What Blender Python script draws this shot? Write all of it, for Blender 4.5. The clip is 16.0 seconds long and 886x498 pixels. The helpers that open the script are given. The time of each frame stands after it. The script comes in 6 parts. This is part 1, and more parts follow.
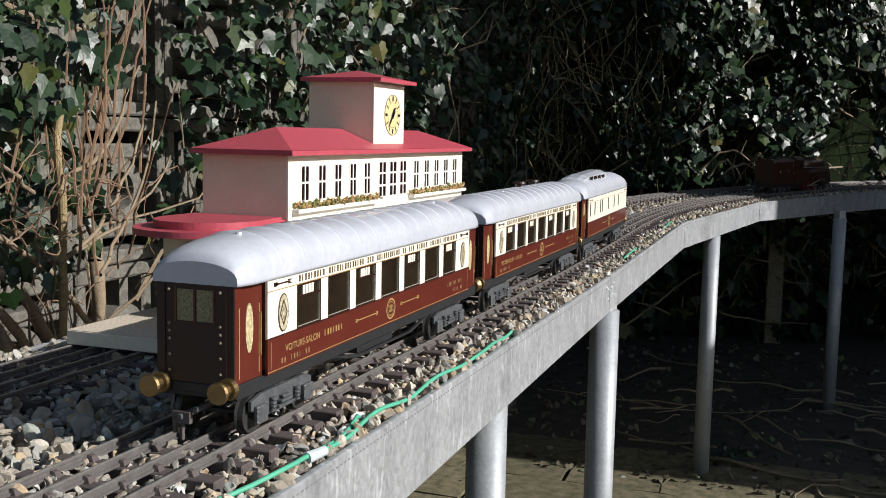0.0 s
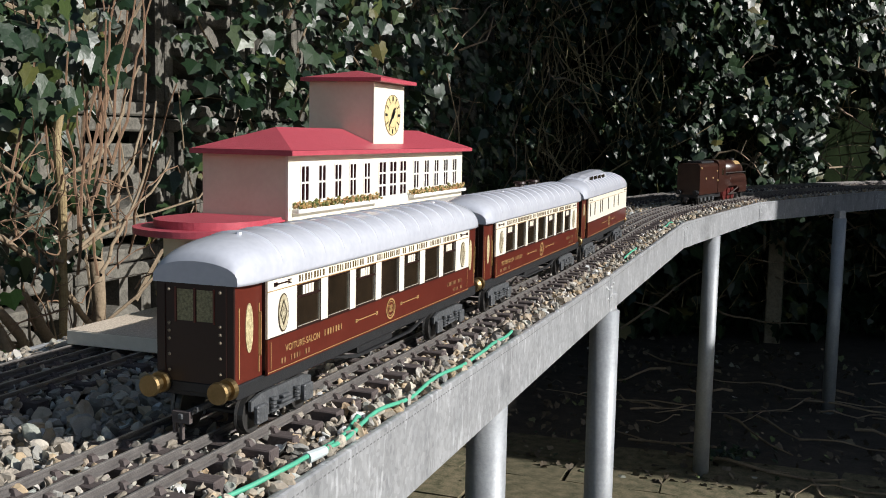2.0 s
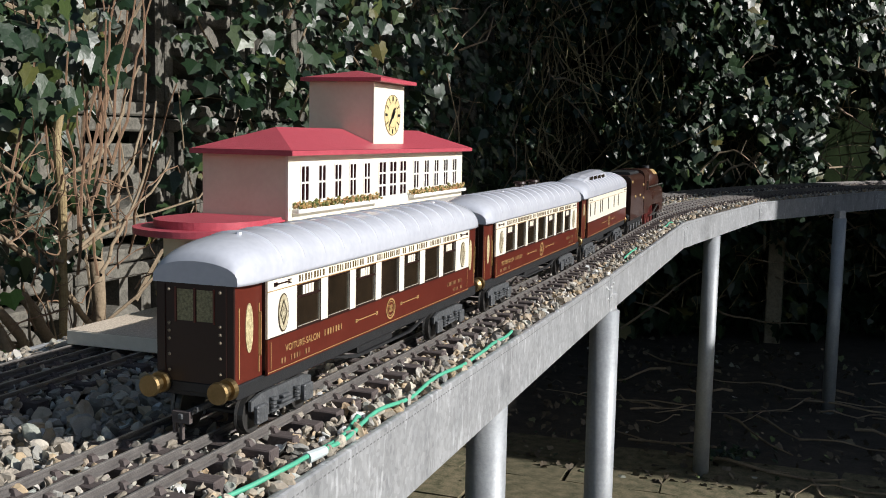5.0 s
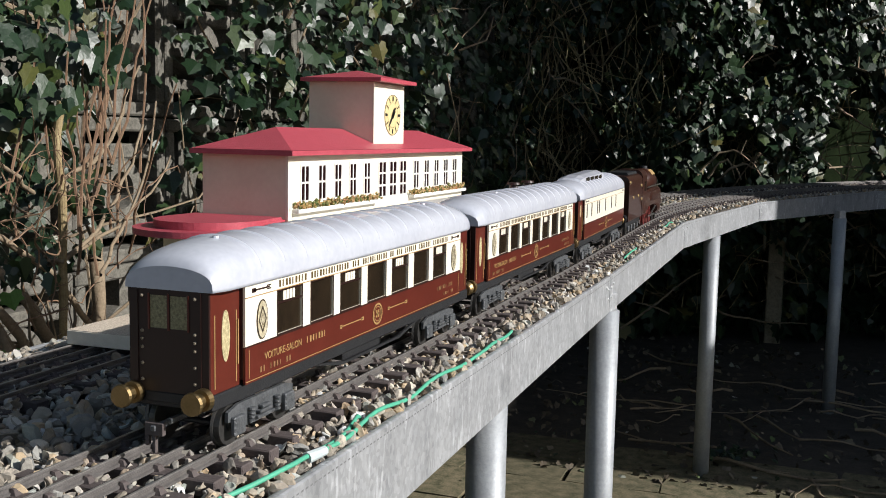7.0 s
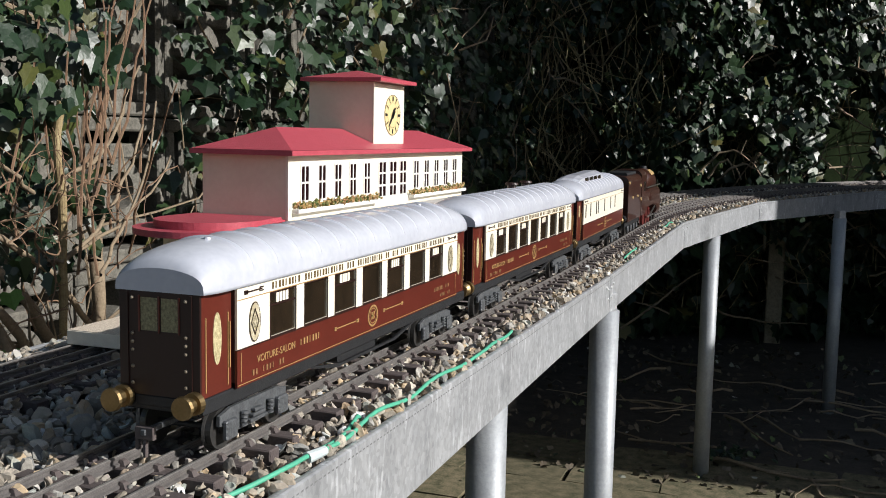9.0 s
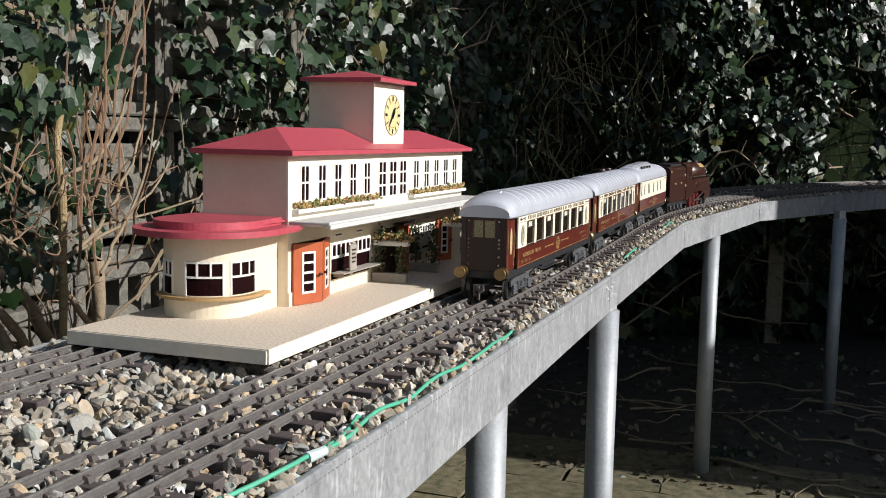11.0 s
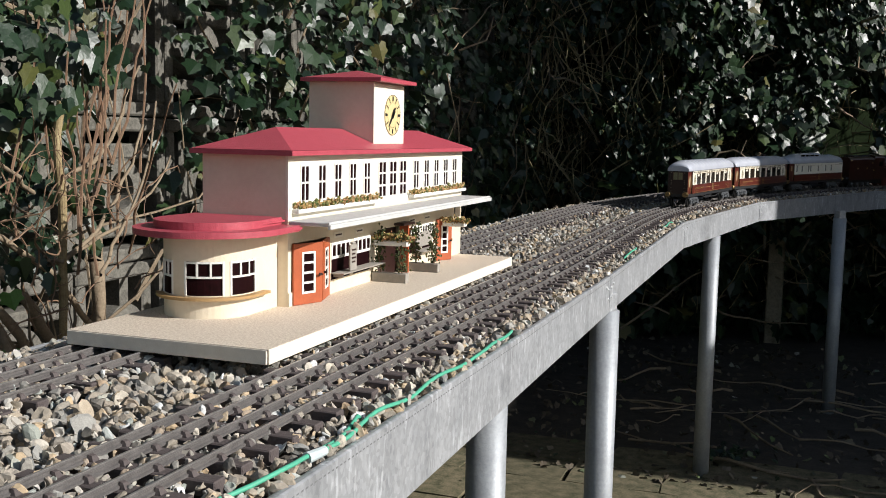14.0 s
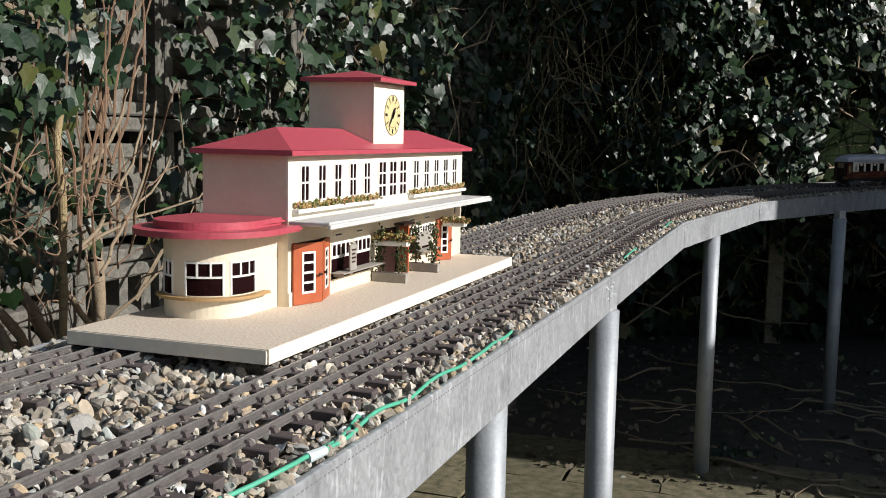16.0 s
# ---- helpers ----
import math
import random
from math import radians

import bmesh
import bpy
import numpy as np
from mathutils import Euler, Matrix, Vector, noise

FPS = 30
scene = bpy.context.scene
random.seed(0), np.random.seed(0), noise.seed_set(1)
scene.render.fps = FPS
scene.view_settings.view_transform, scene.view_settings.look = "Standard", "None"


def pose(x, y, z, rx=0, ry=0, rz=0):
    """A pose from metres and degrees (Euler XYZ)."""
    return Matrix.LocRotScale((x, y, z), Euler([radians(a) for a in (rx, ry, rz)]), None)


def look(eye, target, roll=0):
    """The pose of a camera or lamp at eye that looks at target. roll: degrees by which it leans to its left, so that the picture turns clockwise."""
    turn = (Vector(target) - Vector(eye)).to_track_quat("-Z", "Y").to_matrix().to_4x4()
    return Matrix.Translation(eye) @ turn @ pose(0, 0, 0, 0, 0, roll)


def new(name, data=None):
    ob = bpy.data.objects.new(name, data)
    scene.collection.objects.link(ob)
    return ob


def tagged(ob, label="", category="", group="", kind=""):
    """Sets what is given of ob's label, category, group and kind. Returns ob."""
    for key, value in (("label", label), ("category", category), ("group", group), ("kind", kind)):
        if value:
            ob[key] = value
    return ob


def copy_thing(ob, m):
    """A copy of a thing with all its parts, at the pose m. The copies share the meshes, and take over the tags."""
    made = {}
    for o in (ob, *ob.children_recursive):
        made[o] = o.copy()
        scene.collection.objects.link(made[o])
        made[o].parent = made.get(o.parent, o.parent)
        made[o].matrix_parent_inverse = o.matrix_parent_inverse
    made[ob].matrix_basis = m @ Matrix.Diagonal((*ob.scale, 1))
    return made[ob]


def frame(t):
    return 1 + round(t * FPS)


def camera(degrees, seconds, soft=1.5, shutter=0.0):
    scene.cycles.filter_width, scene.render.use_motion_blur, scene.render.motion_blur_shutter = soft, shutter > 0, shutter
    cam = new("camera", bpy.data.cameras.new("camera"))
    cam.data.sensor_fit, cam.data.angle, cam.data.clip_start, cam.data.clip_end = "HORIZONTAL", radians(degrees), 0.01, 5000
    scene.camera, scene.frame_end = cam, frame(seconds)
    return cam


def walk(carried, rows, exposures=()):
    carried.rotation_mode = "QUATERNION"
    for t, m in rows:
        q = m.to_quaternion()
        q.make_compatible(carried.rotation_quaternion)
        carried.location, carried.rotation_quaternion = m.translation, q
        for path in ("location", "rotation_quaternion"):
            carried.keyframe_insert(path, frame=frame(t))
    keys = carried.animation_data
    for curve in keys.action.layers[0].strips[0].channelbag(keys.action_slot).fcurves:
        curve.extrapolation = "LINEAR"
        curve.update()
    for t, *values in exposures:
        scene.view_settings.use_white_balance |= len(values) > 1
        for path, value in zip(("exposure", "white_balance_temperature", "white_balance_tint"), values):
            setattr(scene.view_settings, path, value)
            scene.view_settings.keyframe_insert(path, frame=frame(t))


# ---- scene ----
# The camera stands still beside the raised garden railway.
cam = camera(46.88, 16.0, soft=0.95)
EYE = Vector((0.0, 0.0, 0.137))
PITCH, YAW, ROLL = -6.41, -19.71, 1.173


def camera_pose():
    p, a = radians(PITCH), radians(YAW)
    way = Vector((math.sin(a) * math.cos(p), math.cos(a) * math.cos(p), math.sin(p)))
    return look(EYE, EYE + way, ROLL)


walk(cam, [(0.0, camera_pose()), (16.0, camera_pose())])

# Low spring sun from across the track, under a clear sky.
SUN_EL, SUN_AZ = 27.5, 1.2
world = bpy.data.worlds.new("sky")
scene.world = world
world.use_nodes = True
wn = world.node_tree.nodes
sky = wn.new("ShaderNodeTexSky")
sky.sky_type = "NISHITA"
sky.sun_disc = False
sky.sun_elevation = radians(SUN_EL)
sky.sun_rotation = radians(90 - SUN_AZ)
world.node_tree.links.new(sky.outputs[0], wn["Background"].inputs[0])
wn["Background"].inputs[1].default_value = 0.070
sun_data = bpy.data.lights.new("sun", "SUN")
sun_data.energy = 4.85
sun_data.angle = radians(0.5)
sun_data.color = (1.0, 0.975, 0.945)
sun = new("sun", sun_data)
sun_way = Vector((math.cos(radians(SUN_EL)) * math.cos(radians(SUN_AZ)), math.cos(radians(SUN_EL)) * math.sin(radians(SUN_AZ)), math.sin(radians(SUN_EL))))
sun.matrix_world = look(sun_way * 10, (0, 0, 0))
scene.view_settings.exposure = 0.26

# ---- materials ----


def material(name, color, rough=0.6, metal=0.0, color2=None, scale=60.0, bump=0.0, bump_scale=None, island=0.0, objrand=0.0, spec=0.5, coat=0.0, detail=4.0, trans=0.0):
    """A Principled surface: two noise scales mix color and color2, with fine relief."""
    m = bpy.data.materials.new(name)
    m.use_nodes = True
    nt = m.node_tree
    b = nt.nodes["Principled BSDF"]
    b.inputs["Roughness"].default_value = rough
    b.inputs["Metallic"].default_value = metal
    b.inputs["Specular IOR Level"].default_value = spec
    b.inputs["Coat Weight"].default_value = coat
    b.inputs["Transmission Weight"].default_value = trans
    geo = nt.nodes.new("ShaderNodeTexCoord")
    src = geo.outputs["Object"]
    c2 = color2 or tuple(0.8 * c for c in color)
    n1 = nt.nodes.new("ShaderNodeTexNoise")
    n1.inputs["Scale"].default_value = scale
    n1.inputs["Detail"].default_value = detail
    n2 = nt.nodes.new("ShaderNodeTexNoise")
    n2.inputs["Scale"].default_value = scale * 7
    n2.inputs["Detail"].default_value = 3
    nt.links.new(src, n1.inputs["Vector"])
    nt.links.new(src, n2.inputs["Vector"])
    add = nt.nodes.new("ShaderNodeMath")
    add.operation = "MULTIPLY_ADD"
    add.inputs[1].default_value = 0.45
    nt.links.new(n2.outputs["Fac"], add.inputs[0])
    half = nt.nodes.new("ShaderNodeMath")
    half.operation = "MULTIPLY"
    half.inputs[1].default_value = 0.55
    nt.links.new(n1.outputs["Fac"], half.inputs[0])
    nt.links.new(half.outputs[0], add.inputs[2])
    ramp = nt.nodes.new("ShaderNodeMapRange")
    ramp.inputs["From Min"].default_value = 0.35
    ramp.inputs["From Max"].default_value = 0.65
    nt.links.new(add.outputs[0], ramp.inputs["Value"])
    mix = nt.nodes.new("ShaderNodeMix")
    mix.data_type = "RGBA"
    mix.inputs["A"].default_value = (*color, 1)
    mix.inputs["B"].default_value = (*c2, 1)
    nt.links.new(ramp.outputs[0], mix.inputs["Factor"])
    out = mix.outputs["Result"]
    if island or objrand:
        g = nt.nodes.new("ShaderNodeNewGeometry" if island else "ShaderNodeObjectInfo")
        hsv = nt.nodes.new("ShaderNodeHueSaturation")
        mr = nt.nodes.new("ShaderNodeMapRange")
        k = island or objrand
        mr.inputs["To Min"].default_value = 1 - k
        mr.inputs["To Max"].default_value = 1 + k
        nt.links.new(g.outputs["Random Per Island" if island else "Random"], mr.inputs["Value"])
        nt.links.new(mr.outputs[0], hsv.inputs["Value"])
        nt.links.new(out, hsv.inputs["Color"])
        out = hsv.outputs[0]
    nt.links.new(out, b.inputs["Base Color"])
    if bump:
        n3 = nt.nodes.new("ShaderNodeTexNoise")
        n3.inputs["Scale"].default_value = bump_scale or scale * 10
        n3.inputs["Detail"].default_value = 3
        nt.links.new(src, n3.inputs["Vector"])
        bp = nt.nodes.new("ShaderNodeBump")
        bp.inputs["Strength"].default_value = bump
        bp.inputs["Distance"].default_value = 0.001
        nt.links.new(n3.outputs["Fac"], bp.inputs["Height"])
        nt.links.new(bp.outputs[0], b.inputs["Normal"])
    return m


def palette(name, stops, rough=0.8, bump=0.4, bump_scale=700.0, mottle=0.25, spec=0.4):
    """Many small pieces of one mesh, each island with a tone of its own."""
    m = material(name, (1, 1, 1), rough, 0, (1 - mottle,) * 3, 260.0, bump, bump_scale, spec=spec)
    nt = m.node_tree
    g = nt.nodes.new("ShaderNodeNewGeometry")
    r = nt.nodes.new("ShaderNodeValToRGB")
    els = r.color_ramp.elements
    while len(els) < len(stops):
        els.new(0.5)
    for e, (p, c) in zip(els, stops):
        e.position = p
        e.color = (*c, 1)
    nt.links.new(g.outputs["Random Per Island"], r.inputs[0])
    mul = nt.nodes.new("ShaderNodeMix")
    mul.data_type, mul.blend_type = "RGBA", "MULTIPLY"
    mul.inputs["Factor"].default_value = 1
    b = nt.nodes["Principled BSDF"]
    old = b.inputs["Base Color"].links[0].from_socket
    nt.links.new(old, mul.inputs["A"])
    nt.links.new(r.outputs[0], mul.inputs["B"])
    nt.links.new(mul.outputs["Result"], b.inputs["Base Color"])
    return m


M_CREAM = material("cream_paint", (0.75, 0.66, 0.51), 0.55, 0, (0.69, 0.60, 0.455), 45, 0.15, 900)
M_CREAM2 = material("cream_enamel", (0.84, 0.79, 0.66), 0.3, 0, (0.80, 0.74, 0.61), 50)
M_WHITE = material("white_paint", (0.80, 0.79, 0.74), 0.5, 0, (0.72, 0.71, 0.66), 80)
M_RED = material("red_roof_paint", (0.47, 0.080, 0.108), 0.42, 0, (0.38, 0.056, 0.078), 170, 0.35, 1100)
M_ORANGE = material("orange_door_paint", (0.42, 0.095, 0.03), 0.5, 0, (0.34, 0.075, 0.024), 90)
M_SPECK = material("speckled_platform", (0.82, 0.73, 0.60), 0.8, 0, (0.46, 0.36, 0.27), 620, 0.5, 1500)
M_PLATE = material("platform_edge_paint", (0.86, 0.77, 0.65), 0.6, 0, (0.76, 0.67, 0.55), 180, 0.2, 900)
M_GREYROOF = material("grey_canopy", (0.52, 0.51, 0.50), 0.7, 0, (0.42, 0.41, 0.40), 120, 0.3)
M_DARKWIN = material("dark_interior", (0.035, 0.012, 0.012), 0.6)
M_BROWN = material("brown_enamel", (0.112, 0.022, 0.014), 0.30, 0, (0.090, 0.017, 0.011), 60, coat=0.25)
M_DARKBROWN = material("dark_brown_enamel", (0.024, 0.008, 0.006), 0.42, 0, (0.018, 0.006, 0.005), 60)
M_ROOF = material("silver_grey_roof", (0.54, 0.56, 0.62), 0.27, 0, (0.46, 0.48, 0.545), 38, 0.10, 160, coat=0.35)
M_GOLD = material("gold_print", (0.40, 0.25, 0.10), 0.45, 0.0, (0.30, 0.18, 0.07), 200)
M_BRASS = material("brass", (0.31, 0.225, 0.115), 0.46, 1.0, (0.24, 0.17, 0.08), 120)
M_BLACK = material("black_underframe", (0.020, 0.021, 0.023), 0.5, 0, (0.013, 0.013, 0.015), 120, 0.2)
M_GREY = material("cast_grey_metal", (0.145, 0.152, 0.16), 0.45, 0.35, (0.075, 0.08, 0.086), 260, 0.6, 600)
M_WHEEL = material("blackened_wheel", (0.05, 0.05, 0.05), 0.4, 0.6, (0.09, 0.085, 0.08), 200)
M_LOCO = material("brown_locomotive_paint", (0.052, 0.018, 0.011), 0.30, 0, (0.030, 0.011, 0.008), 70, 0.1, coat=0.2)
M_REDWHEEL = material("red_wheel_enamel", (0.12, 0.018, 0.015), 0.4, 0, (0.08, 0.012, 0.010), 150)
M_TAN = material("tan_brass_and_gleam", (0.58, 0.42, 0.20), 0.35, 0.2, (0.48, 0.33, 0.14), 120)
M_STEEL = material("bright_steel", (0.62, 0.62, 0.60), 0.3, 1.0, (0.5, 0.5, 0.48), 200)
M_RAIL = material("weathered_rail", (0.21, 0.195, 0.185), 0.45, 0.4, (0.13, 0.12, 0.115), 150, 0.2)
M_SLEEPER = material("dark_brown_plastic", (0.075, 0.058, 0.055), 0.75, 0, (0.10, 0.082, 0.078), 120, 0.5, 800)
M_CABLE = material("green_cable", (0.08, 0.42, 0.27), 0.5, 0, (0.08, 0.34, 0.22), 150)
M_BARK = material("bark", (0.29, 0.225, 0.15), 0.85, 0, (0.17, 0.125, 0.08), 45, 0.7, 260)
M_TWIG = material("red_brown_twig", (0.16, 0.085, 0.052), 0.7, 0, (0.23, 0.15, 0.09), 30, 0.3)
M_GOLDBARK = material("yellow_bark", (0.36, 0.285, 0.15), 0.8, 0, (0.20, 0.135, 0.06), 60, 0.5)
M_CONCRETE = material("rough_concrete", (0.19, 0.178, 0.15), 0.9, 0, (0.07, 0.066, 0.055), 40, 0.9, 300)
M_WOOD = material("weathered_wood", (0.30, 0.255, 0.18), 0.85, 0, (0.15, 0.12, 0.08), 25, 0.5)
M_SOIL = material("dark_soil", (0.034, 0.029, 0.023), 0.95, 0, (0.075, 0.064, 0.05), 22, 1.0, 60)
M_PAVE = material("mossy_paving", (0.21, 0.172, 0.105), 0.95, 0, (0.05, 0.055, 0.024), 48, 1.0, 90, objrand=0.2)
M_WALL = material("shade_wall_brick", (0.20, 0.13, 0.10), 0.9, 0, (0.15, 0.10, 0.08), 8)
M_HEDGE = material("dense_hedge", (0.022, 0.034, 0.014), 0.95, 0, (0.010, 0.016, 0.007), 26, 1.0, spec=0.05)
M_GRAVEL = palette("mixed_gravel", [(0.0, (0.15, 0.14, 0.125)), (0.16, (0.36, 0.31, 0.24)), (0.30, (0.25, 0.25, 0.235)), (0.42, (0.56, 0.42, 0.26)), (0.54, (0.33, 0.325, 0.30)), (0.64, (0.36, 0.26, 0.165)), (0.76, (0.48, 0.46, 0.42)), (0.88, (0.63, 0.56, 0.45)), (0.94, (0.30, 0.33, 0.29)), (1.0, (0.86, 0.86, 0.85))])
M_LEAF = palette("ivy_leaf", [(0.0, (0.008, 0.022, 0.009)), (0.5, (0.014, 0.036, 0.014)), (0.82, (0.024, 0.050, 0.020)), (0.96, (0.06, 0.09, 0.024)), (1.0, (0.13, 0.11, 0.035))], 0.41, 0.6, 160, 0.35, 0.5)


def galvanized(name):
    """Dull zinc: soft clouds, a fine spangle, pale scuffs and darker run marks."""
    m = material(name, (0.44, 0.45, 0.465), 0.48, 0.35, (0.34, 0.35, 0.365), 30, 0.15, 420)
    nt = m.node_tree
    b = nt.nodes["Principled BSDF"]
    out = b.inputs["Base Color"].links[0].from_socket
    tc = nt.nodes.new("ShaderNodeTexCoord")

    def layer(kind, scale, stretch, lo, hi, f0, f1):
        nonlocal out
        mp = nt.nodes.new("ShaderNodeMapping")
        mp.inputs["Scale"].default_value = stretch
        mp.inputs["Rotation"].default_value = (0.12, 0.0, 0.0)
        nt.links.new(tc.outputs["Object"], mp.inputs[0])
        t = nt.nodes.new(kind)
        t.inputs["Scale"].default_value = scale
        nt.links.new(mp.outputs[0], t.inputs["Vector"])
        src = t.outputs[0]
        if kind == "ShaderNodeTexVoronoi":
            sep = nt.nodes.new("ShaderNodeSeparateColor")
            nt.links.new(t.outputs["Color"], sep.inputs[0])
            src = sep.outputs[0]
        mr = nt.nodes.new("ShaderNodeMapRange")
        mr.inputs["From Min"].default_value = f0
        mr.inputs["From Max"].default_value = f1
        mr.inputs["To Min"].default_value = lo
        mr.inputs["To Max"].default_value = hi
        nt.links.new(src, mr.inputs["Value"])
        hsv = nt.nodes.new("ShaderNodeHueSaturation")
        nt.links.new(mr.outputs[0], hsv.inputs["Value"])
        nt.links.new(out, hsv.inputs["Color"])
        out = hsv.outputs[0]

    layer("ShaderNodeTexVoronoi", 360, (1, 1, 0.8), 0.86, 1.12, 0.0, 1.0)
    layer("ShaderNodeTexNoise", 150, (1, 1, 0.24), 1.0, 1.38, 0.60, 0.66)
    layer("ShaderNodeTexNoise", 30, (1, 1, 0.6), 0.80, 1.0, 0.33, 0.46)
    nt.links.new(out, b.inputs["Base Color"])
    return m


M_GALV = galvanized("galvanized_steel")

# ---- helpers of this scene ----


def part(name, bm, mat, parent=None, label="", smooth=False):
    me = bpy.data.meshes.new(name)
    bm.normal_update()
    bm.to_mesh(me)
    bm.free()
    me.materials.append(mat)
    if smooth:
        me.shade_smooth()
    ob = new(name, me)
    if parent is not None:
        ob.parent = parent
    if label:
        tagged(ob, label)
    return ob


def mesh_part(name, verts, faces, mat, parent=None, label="", smooth=False):
    me = bpy.data.meshes.new(name)
    me.from_pydata(verts, [], faces)
    me.materials.append(mat)
    if smooth:
        me.shade_smooth()
    ob = new(name, me)
    if parent is not None:
        ob.parent = parent
    if label:
        tagged(ob, label)
    return ob


def box(bm, x0, x1, y0, y1, z0, z1, bevel=0.0, seg=1):
    r = bmesh.ops.create_cube(bm, size=1)
    vs = r["verts"]
    for v in vs:
        v.co = Vector((x0 + (v.co.x + 0.5) * (x1 - x0), y0 + (v.co.y + 0.5) * (y1 - y0), z0 + (v.co.z + 0.5) * (z1 - z0)))
    if bevel:
        es = list({e for v in vs for e in v.link_edges})
        bmesh.ops.bevel(bm, geom=es, offset=bevel, segments=seg, affect="EDGES")
    return bm


def boxes(*bs, bevel=0.0):
    bm = bmesh.new()
    for b in bs:
        box(bm, *b, bevel=bevel)
    return bm


def cyl(bm, a, b, r0, r1=None, n=16):
    a, b = Vector(a), Vector(b)
    r1 = r0 if r1 is None else r1
    r = bmesh.ops.create_cone(bm, cap_ends=True, segments=n, radius1=r0, radius2=r1, depth=(b - a).length)
    m = Matrix.Translation((a + b) / 2) @ (b - a).to_track_quat("Z", "Y").to_matrix().to_4x4()
    bmesh.ops.transform(bm, matrix=m, verts=r["verts"])
    return bm


def prism(bm, pts, z0, z1):
    """A closed outline in x, y, raised from z0 to z1."""
    lo = [bm.verts.new((x, y, z0)) for x, y in pts]
    hi = [bm.verts.new((x, y, z1)) for x, y in pts]
    n = len(pts)
    bm.faces.new(lo[::-1])
    bm.faces.new(hi)
    for i in range(n):
        bm.faces.new((lo[i], lo[(i + 1) % n], hi[(i + 1) % n], hi[i]))
    return bm


def holed(bm, axis, at0, at1, u0, u1, z0, z1, holes):
    """A wall between at0 and at1 on an axis, from u0 to u1 along it, with rectangular openings (u0, u1, z0, z1)."""
    us = sorted({u0, u1, *[h[0] for h in holes], *[h[1] for h in holes]})
    zs = sorted({z0, z1, *[h[2] for h in holes], *[h[3] for h in holes]})

    def solid(i, j):
        if i < 0 or j < 0 or i >= len(us) - 1 or j >= len(zs) - 1:
            return False
        cu, cz = (us[i] + us[i + 1]) / 2, (zs[j] + zs[j + 1]) / 2
        return not any(h[0] < cu < h[1] and h[2] < cz < h[3] for h in holes)

    cache = {}

    def vert(a, u, z):
        k = (a, u, z)
        if k not in cache:
            cache[k] = bm.verts.new((a, u, z) if axis == "x" else (u, a, z))
        return cache[k]

    for i in range(len(us) - 1):
        for j in range(len(zs) - 1):
            if not solid(i, j):
                continue
            q = [(us[i], zs[j]), (us[i + 1], zs[j]), (us[i + 1], zs[j + 1]), (us[i], zs[j + 1])]
            bm.faces.new([vert(at1, *p) for p in q])
            bm.faces.new([vert(at0, *p) for p in q[::-1]])
            for di, dj, k in ((0, -1, 0), (1, 0, 1), (0, 1, 2), (-1, 0, 3)):
                if not solid(i + di, j + dj):
                    a, b = q[k], q[(k + 1) % 4]
                    bm.faces.new([vert(at0, *a), vert(at0, *b), vert(at1, *b), vert(at1, *a)])
    bmesh.ops.recalc_face_normals(bm, faces=bm.faces)
    return bm


def tube_mesh(lines, sides=6):
    """Tapered round stems along polylines of (point, radius)."""
    verts, faces = [], []
    for line in lines:
        base = len(verts)
        n = len(line)
        for i, (p, r) in enumerate(line):
            a = line[max(i - 1, 0)][0]
            b = line[min(i + 1, n - 1)][0]
            d = (b - a).normalized()
            u = d.orthogonal().normalized()
            v = d.cross(u)
            for k in range(sides):
                t = 2 * math.pi * k / sides
                verts.append(p + (u * math.cos(t) + v * math.sin(t)) * r)
        for i in range(n - 1):
            for k in range(sides):
                a0, a1 = base + i * sides + k, base + i * sides + (k + 1) % sides
                faces.append((a0, a1, a1 + sides, a0 + sides))
        faces.append(tuple(base + (n - 1) * sides + k for k in range(sides)))
    return verts, faces


# ---- the line of the track ----
STEP = 0.01


def heading(s):
    base = -0.0201 * min(max((s - 1.0) / 0.15, 0.0), 1.0)
    u = max(s - 1.491, 0.0)
    return base + u / 2.441 * (u / (u + 0.3155))


def rise(s):
    u = max(s - 1.0, 0.0)
    return 0.0032 * u + 0.0018 * u * u


LINE = []
_x, _y = -0.25, -1.0
for _i in range(1000):
    _s = -1.0 + _i * STEP
    LINE.append((_x, _y, heading(_s)))
    _h = heading(_s + STEP / 2)
    _x += math.sin(_h) * STEP
    _y += math.cos(_h) * STEP


def at(s):
    f = (s + 1.0) / STEP
    i = max(0, min(len(LINE) - 2, int(f)))
    k = f - i
    return tuple(LINE[i][j] * (1 - k) + LINE[i + 1][j] * k for j in range(3))


def on(s, off, z=0.0):
    """The point at s metres along the line, off metres to its right."""
    x, y, t = at(s)
    return Vector((x + off * math.cos(t), y - off * math.sin(t), z + rise(s)))


def sweep(bm, profile, off, s0, s1, step=0.05):
    """A bar of that cross-section (x, z) along the line."""
    n = max(1, math.ceil((s1 - s0) / step))
    rows = []
    for i in range(n + 1):
        s = s0 + (s1 - s0) * i / n
        rows.append([bm.verts.new(on(s, off + x, z)) for x, z in profile])
    k = len(profile)
    for a, b in zip(rows, rows[1:]):
        for j in range(k):
            bm.faces.new((a[j], a[(j + 1) % k], b[(j + 1) % k], b[j]))
    bm.faces.new(rows[0])
    bm.faces.new(rows[-1][::-1])
    bmesh.ops.recalc_face_normals(bm, faces=bm.faces)
    return bm


GROUND = -0.53
EDGE = 0.0555
BACK = -0.235
END = 5.2

# ---- ground ----


